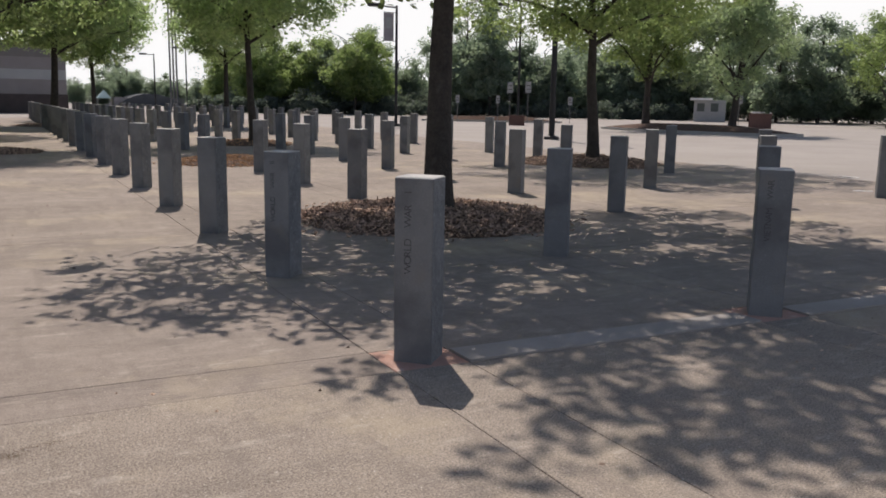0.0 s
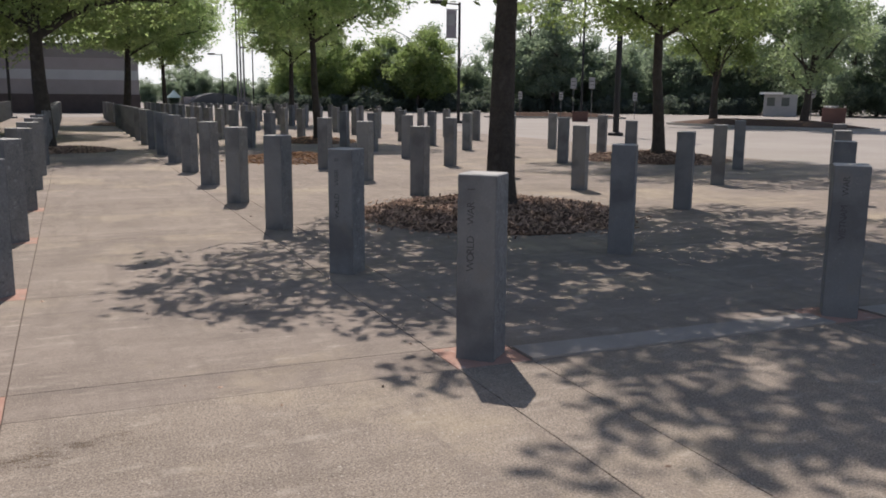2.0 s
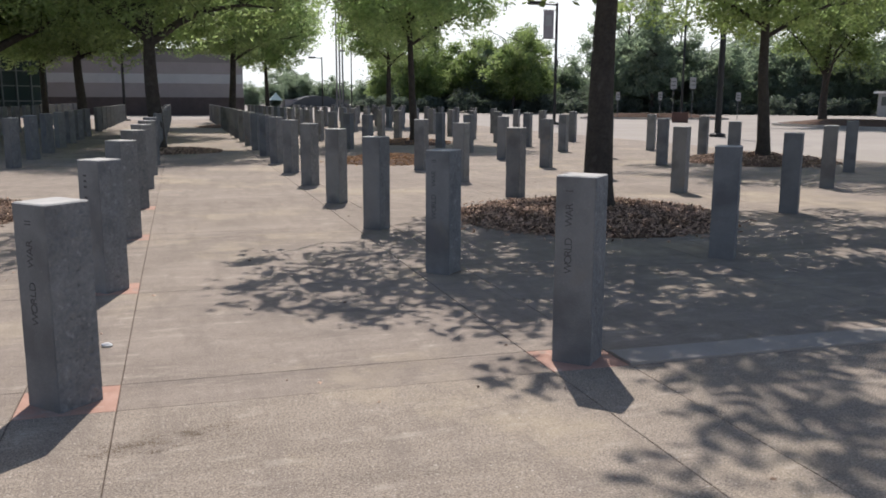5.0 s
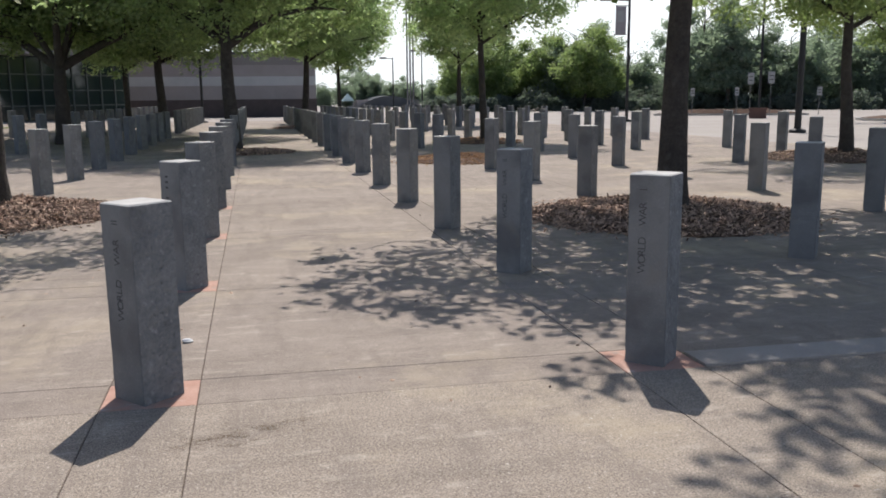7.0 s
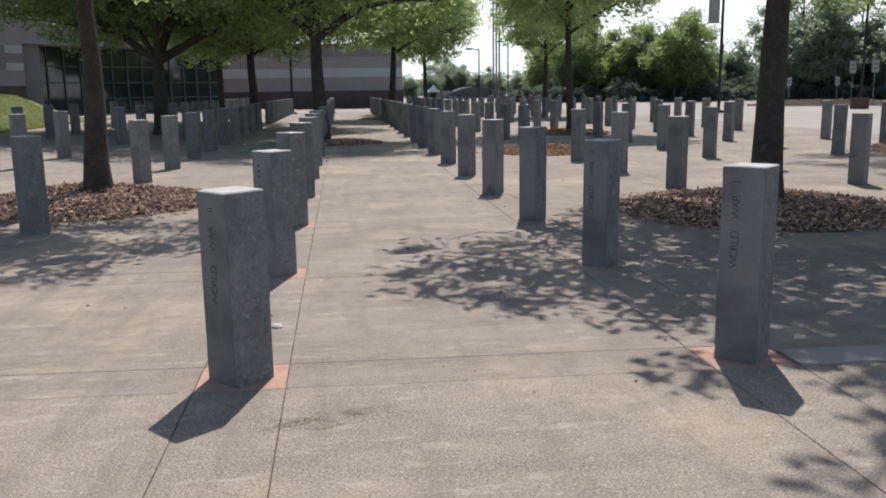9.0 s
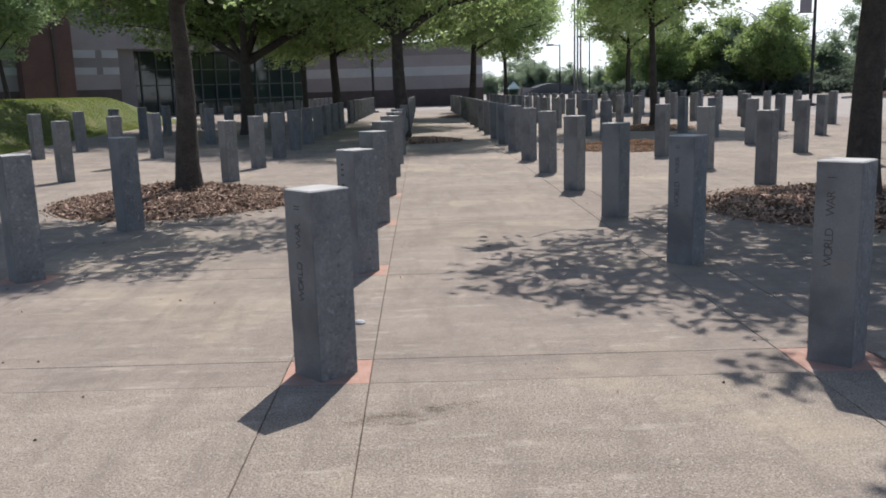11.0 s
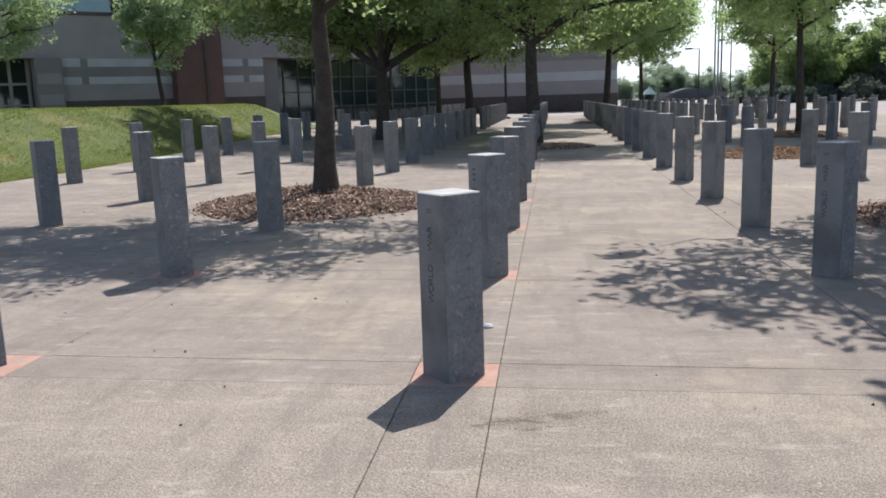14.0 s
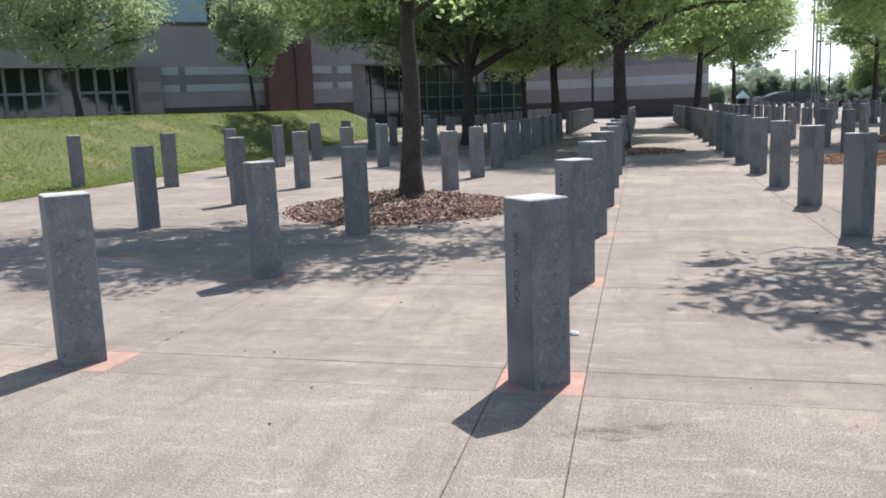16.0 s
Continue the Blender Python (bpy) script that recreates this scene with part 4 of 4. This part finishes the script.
# far buildings and tent
far = thing("white_building", pose(61.7, 61.6, 0, 0, 0, -46), "low white building behind the trees", "building")
part("wall", a_box(-1.5, 1.5, 0, 5, 0, 2.1), FRAME, far)
part("roof", a_box(-1.9, 0.2, -0.6, 5.3, 2.1, 2.3), WHITE, far, "pale flat overhanging roof")
for k in range(2):
    part("window", a_box(-1.2 + 1.3 * k, -0.5 + 1.3 * k, -0.03, 0, 1.0, 1.8), MULLION, far)
hall = thing("exhibition_hall", pose(22.6, 146, 0) @ Matrix.Diagonal((0.85, 1, 0.45, 1)), "distant low hall with a curved grey roof", "building")
part("wall", a_box(-6.5, 6.5, 0, 14, 0, 2.9), WALL, hall)
bm = bmesh.new()
bmesh.ops.create_cone(bm, cap_ends=True, segments=32, radius1=13, radius2=13, depth=15, matrix=Matrix.Translation((0, 7, -8.6)) @ Matrix.Diagonal((0.62, 1, 1, 1)) @ Matrix.Rotation(radians(90), 4, "X"))
part("roof", bm, ROOF, hall, "curved grey roof")
tent = thing("tent", pose(10.7, 104, 0) @ Matrix.Diagonal((0.5, 0.5, 0.68, 1)), "small pale teal pointed canopy tent", "tent")
bm = bmesh.new()
bmesh.ops.create_cone(bm, cap_ends=True, segments=4, radius1=2.1, radius2=0.05, depth=1.3, matrix=Matrix.Translation((0, 0, 2.5)) @ Matrix.Rotation(radians(45), 4, "Z"))
part("canopy", bm, TEAL_CLOTH, tent, "pale teal cloth canopy")
for sx in (-1.35, 1.35):
    for sy in (-1.35, 1.35):
        v, f = a_tube([(sx, sy, -0.1), (sx, sy, 1.9)], [0.04, 0.04], 6)
        part_mesh("leg", mesh_of("leg", v, f, FRAME), tent)


# ---- litter ----
def litter():
    q = random.Random(9)
    verts, faces = [], []
    for _ in range(420):
        x, y = q.uniform(-9, 8), q.uniform(1.2, 22)
        s, a = q.uniform(0.006, 0.022), q.uniform(0, 6.28)
        z = rise(x) + 0.002
        n = len(verts)
        pts = [(math.cos(a + k * 1.57) * s * q.uniform(0.5, 1.2), math.sin(a + k * 1.57) * s * q.uniform(0.4, 1.0)) for k in range(4)]
        verts += [(x + px, y + py, z) for px, py in pts] + [(x, y, z + q.uniform(0.005, 0.014))]
        faces += [(n + k, n + (k + 1) % 4, n + 4) for k in range(4)]
    tagged(new("litter", mesh_of("litter", verts, faces, CHIP)), "scattered dry leaf and bark crumbs on the paving", "leaf litter", kind="stuff")


litter()


def dirt_patch():
    """Dark crumbs washed together in ragged drifts beside a post."""
    q = random.Random(19)
    verts, faces = [], []
    drifts = []
    for _ in range(70):
        x = q.gauss(-1.28, 0.21)
        drifts.append((x, 3.74 + 0.22 * (x + 1.2) + q.gauss(0, 0.06), q.uniform(0.008, 0.035)))
    for x0, y0, wide in drifts:
        for _ in range(int(2000 * wide)):
            x, y = q.gauss(x0, wide * 1.5), q.gauss(y0, wide * 0.7)
            s, a, n = q.uniform(0.001, 0.0032), q.uniform(0, 6.28), len(verts)
            verts += [(x + s * math.cos(a + k * 2.09), y + s * math.sin(a + k * 2.09), 0.0008) for k in range(3)] + [(x, y, 0.0008 + s * 0.3)]
            faces += [(n + k, n + (k + 1) % 3, n + 3) for k in range(3)]
    tagged(new("dirt_crumbs", mesh_of("dirt_crumbs", verts, faces, DIRT)), "fine brown dirt crumbs washed onto the paving", "dirt", kind="stuff")


dirt_patch()
bm = bmesh.new()
bmesh.ops.create_icosphere(bm, subdivisions=2, radius=0.03)
for v in bm.verts:
    v.co = Vector((v.co.x * 1.2, v.co.y * 0.8, v.co.z * 0.5 + 0.012)) * (1 + 0.3 * noise.noise(v.co * 40))
scrap = single("paper_scrap", bm, WHITE, "crumpled white paper scrap lying on the paving", "litter")
scrap.location = (-1.63, 5.33, 0)


# ---- paving ----
plaza = thing("plaza_paving", Matrix.Identity(4), "sunlit concrete slabs with bands along the posts", "pavement", kind="structure")
GAP, BAND, PAD_HALF = 0.0025, 0.235, 0.2
lines_x = [-16.0] + list(COLUMNS.values()) + [15.3]


def slab(name, x0, x1, j0, j1, mat, loose, proud=0.0):
    """One slab with sunk, eased edges; j0 and j1 are (row, offset)."""
    g, e = GAP, 0.003
    corners = []
    for inset, z in ((g, -0.03), (g, -e), (g + e, 0.0)):
        for x, (j, o), sx, sy in ((x0, j0, 1, 1), (x1, j0, -1, 1), (x1, j1, -1, -1), (x0, j1, 1, -1)):
            xx = x + sx * inset
            yy = row_y(j, xx) + o + sy * inset * (0.35 if (j, o) == (0, -PAD_HALF) else 1)      # that joint is filled with grit
            corners.append((xx + lean(x, yy), yy, rise(xx) + z + proud))
    faces = [(8, 9, 10, 11)] + [(k, (k + 1) % 4, 4 + (k + 1) % 4, 4 + k) for k in range(4)] + [(4 + k, 4 + (k + 1) % 4, 8 + (k + 1) % 4, 8 + k) for k in range(4)]
    if loose is None:
        part_mesh(name, mesh_of(name, corners, faces, mat), plaza)
    else:
        n = len(loose[0])
        loose[0].extend(corners)
        loose[1].extend(tuple(n + k for k in f4) for f4 in faces)


TINTED = {(-2, 0), (-1, 0), (0, 0), (1, 0), (-1, 1), (-1, 2), (-1, 3), (-2, 1)}
rest = ([], [])


def cuts(j, k):
    """Offsets from a row at which cross joints run in the k-th strip between two columns."""
    if j == 1 and lines_x[k] == COLUMNS[-1]:
        return (-PAD_HALF,)
    if j == 0 and 1.0 < lines_x[k] < 9:
        return (-PAD_HALF, 0.06)
    return (-PAD_HALF, PAD_HALF)


for k in range(len(lines_x) - 1):
    a = lines_x[k] + (BAND if k else 0)
    b = lines_x[k + 1] - (BAND if k + 1 < len(lines_x) - 1 else 0)
    joints = [(-4, 0.0)] + [(j, o) for j in range(ROW_LAST + 1) for o in cuts(j, k)]
    for low, high in zip(joints, joints[1:]):
        close = None if low[0] <= 6 and -12 < (a + b) / 2 < 12 else rest
        pale = low[0] == high[0] == 0 and 1.0 < a < 9           # newer band, laid a little proud
        slab("band_slab" if low[0] == high[0] else "slab", a, b, low, high, CONCRETE_PALE if pale else CONCRETE_WORN if low[0] < 0 else CONCRETE, close, 0.014 if pale else 0.0)
for j in range(-1, ROW_LAST + 1):
    low = (-4, 0.0) if j < 0 else (j, PAD_HALF)
    for i, x in COLUMNS.items():
        close = None if j <= 6 and abs(x) < 11 else rest
        slab("band_slab", x - BAND, x + BAND, low, (j + 1, -PAD_HALF), CONCRETE_WORN if j < 0 else CONCRETE, close)
        if j >= 0:
            slab("mortar_pad", x - BAND, x + BAND, (j, -PAD_HALF), (j, PAD_HALF), PAD if (i, j) in TINTED else CONCRETE, close)
verts, faces = [], []
for x in COLUMNS.values():
    for edge in (-BAND, BAND):
        for q in range(35):
            yy, n = 2.0 * q - 6.0, len(verts)
            at = x + edge + lean(x + edge, yy)
            verts += [(at - 0.004, yy, rise(at) - 0.006), (at + 0.004, yy, rise(at) - 0.006)]
            if q:
                faces.append((n - 2, n - 1, n + 1, n))
tagged(part_mesh("joint_grit", mesh_of("joint_grit", verts, faces, GRIT), plaza, "dark grit in the long joints"), kind="stuff")
tagged(part_mesh("outer_slabs", mesh_of("outer_slabs", *rest, CONCRETE), plaza), kind="stuff")
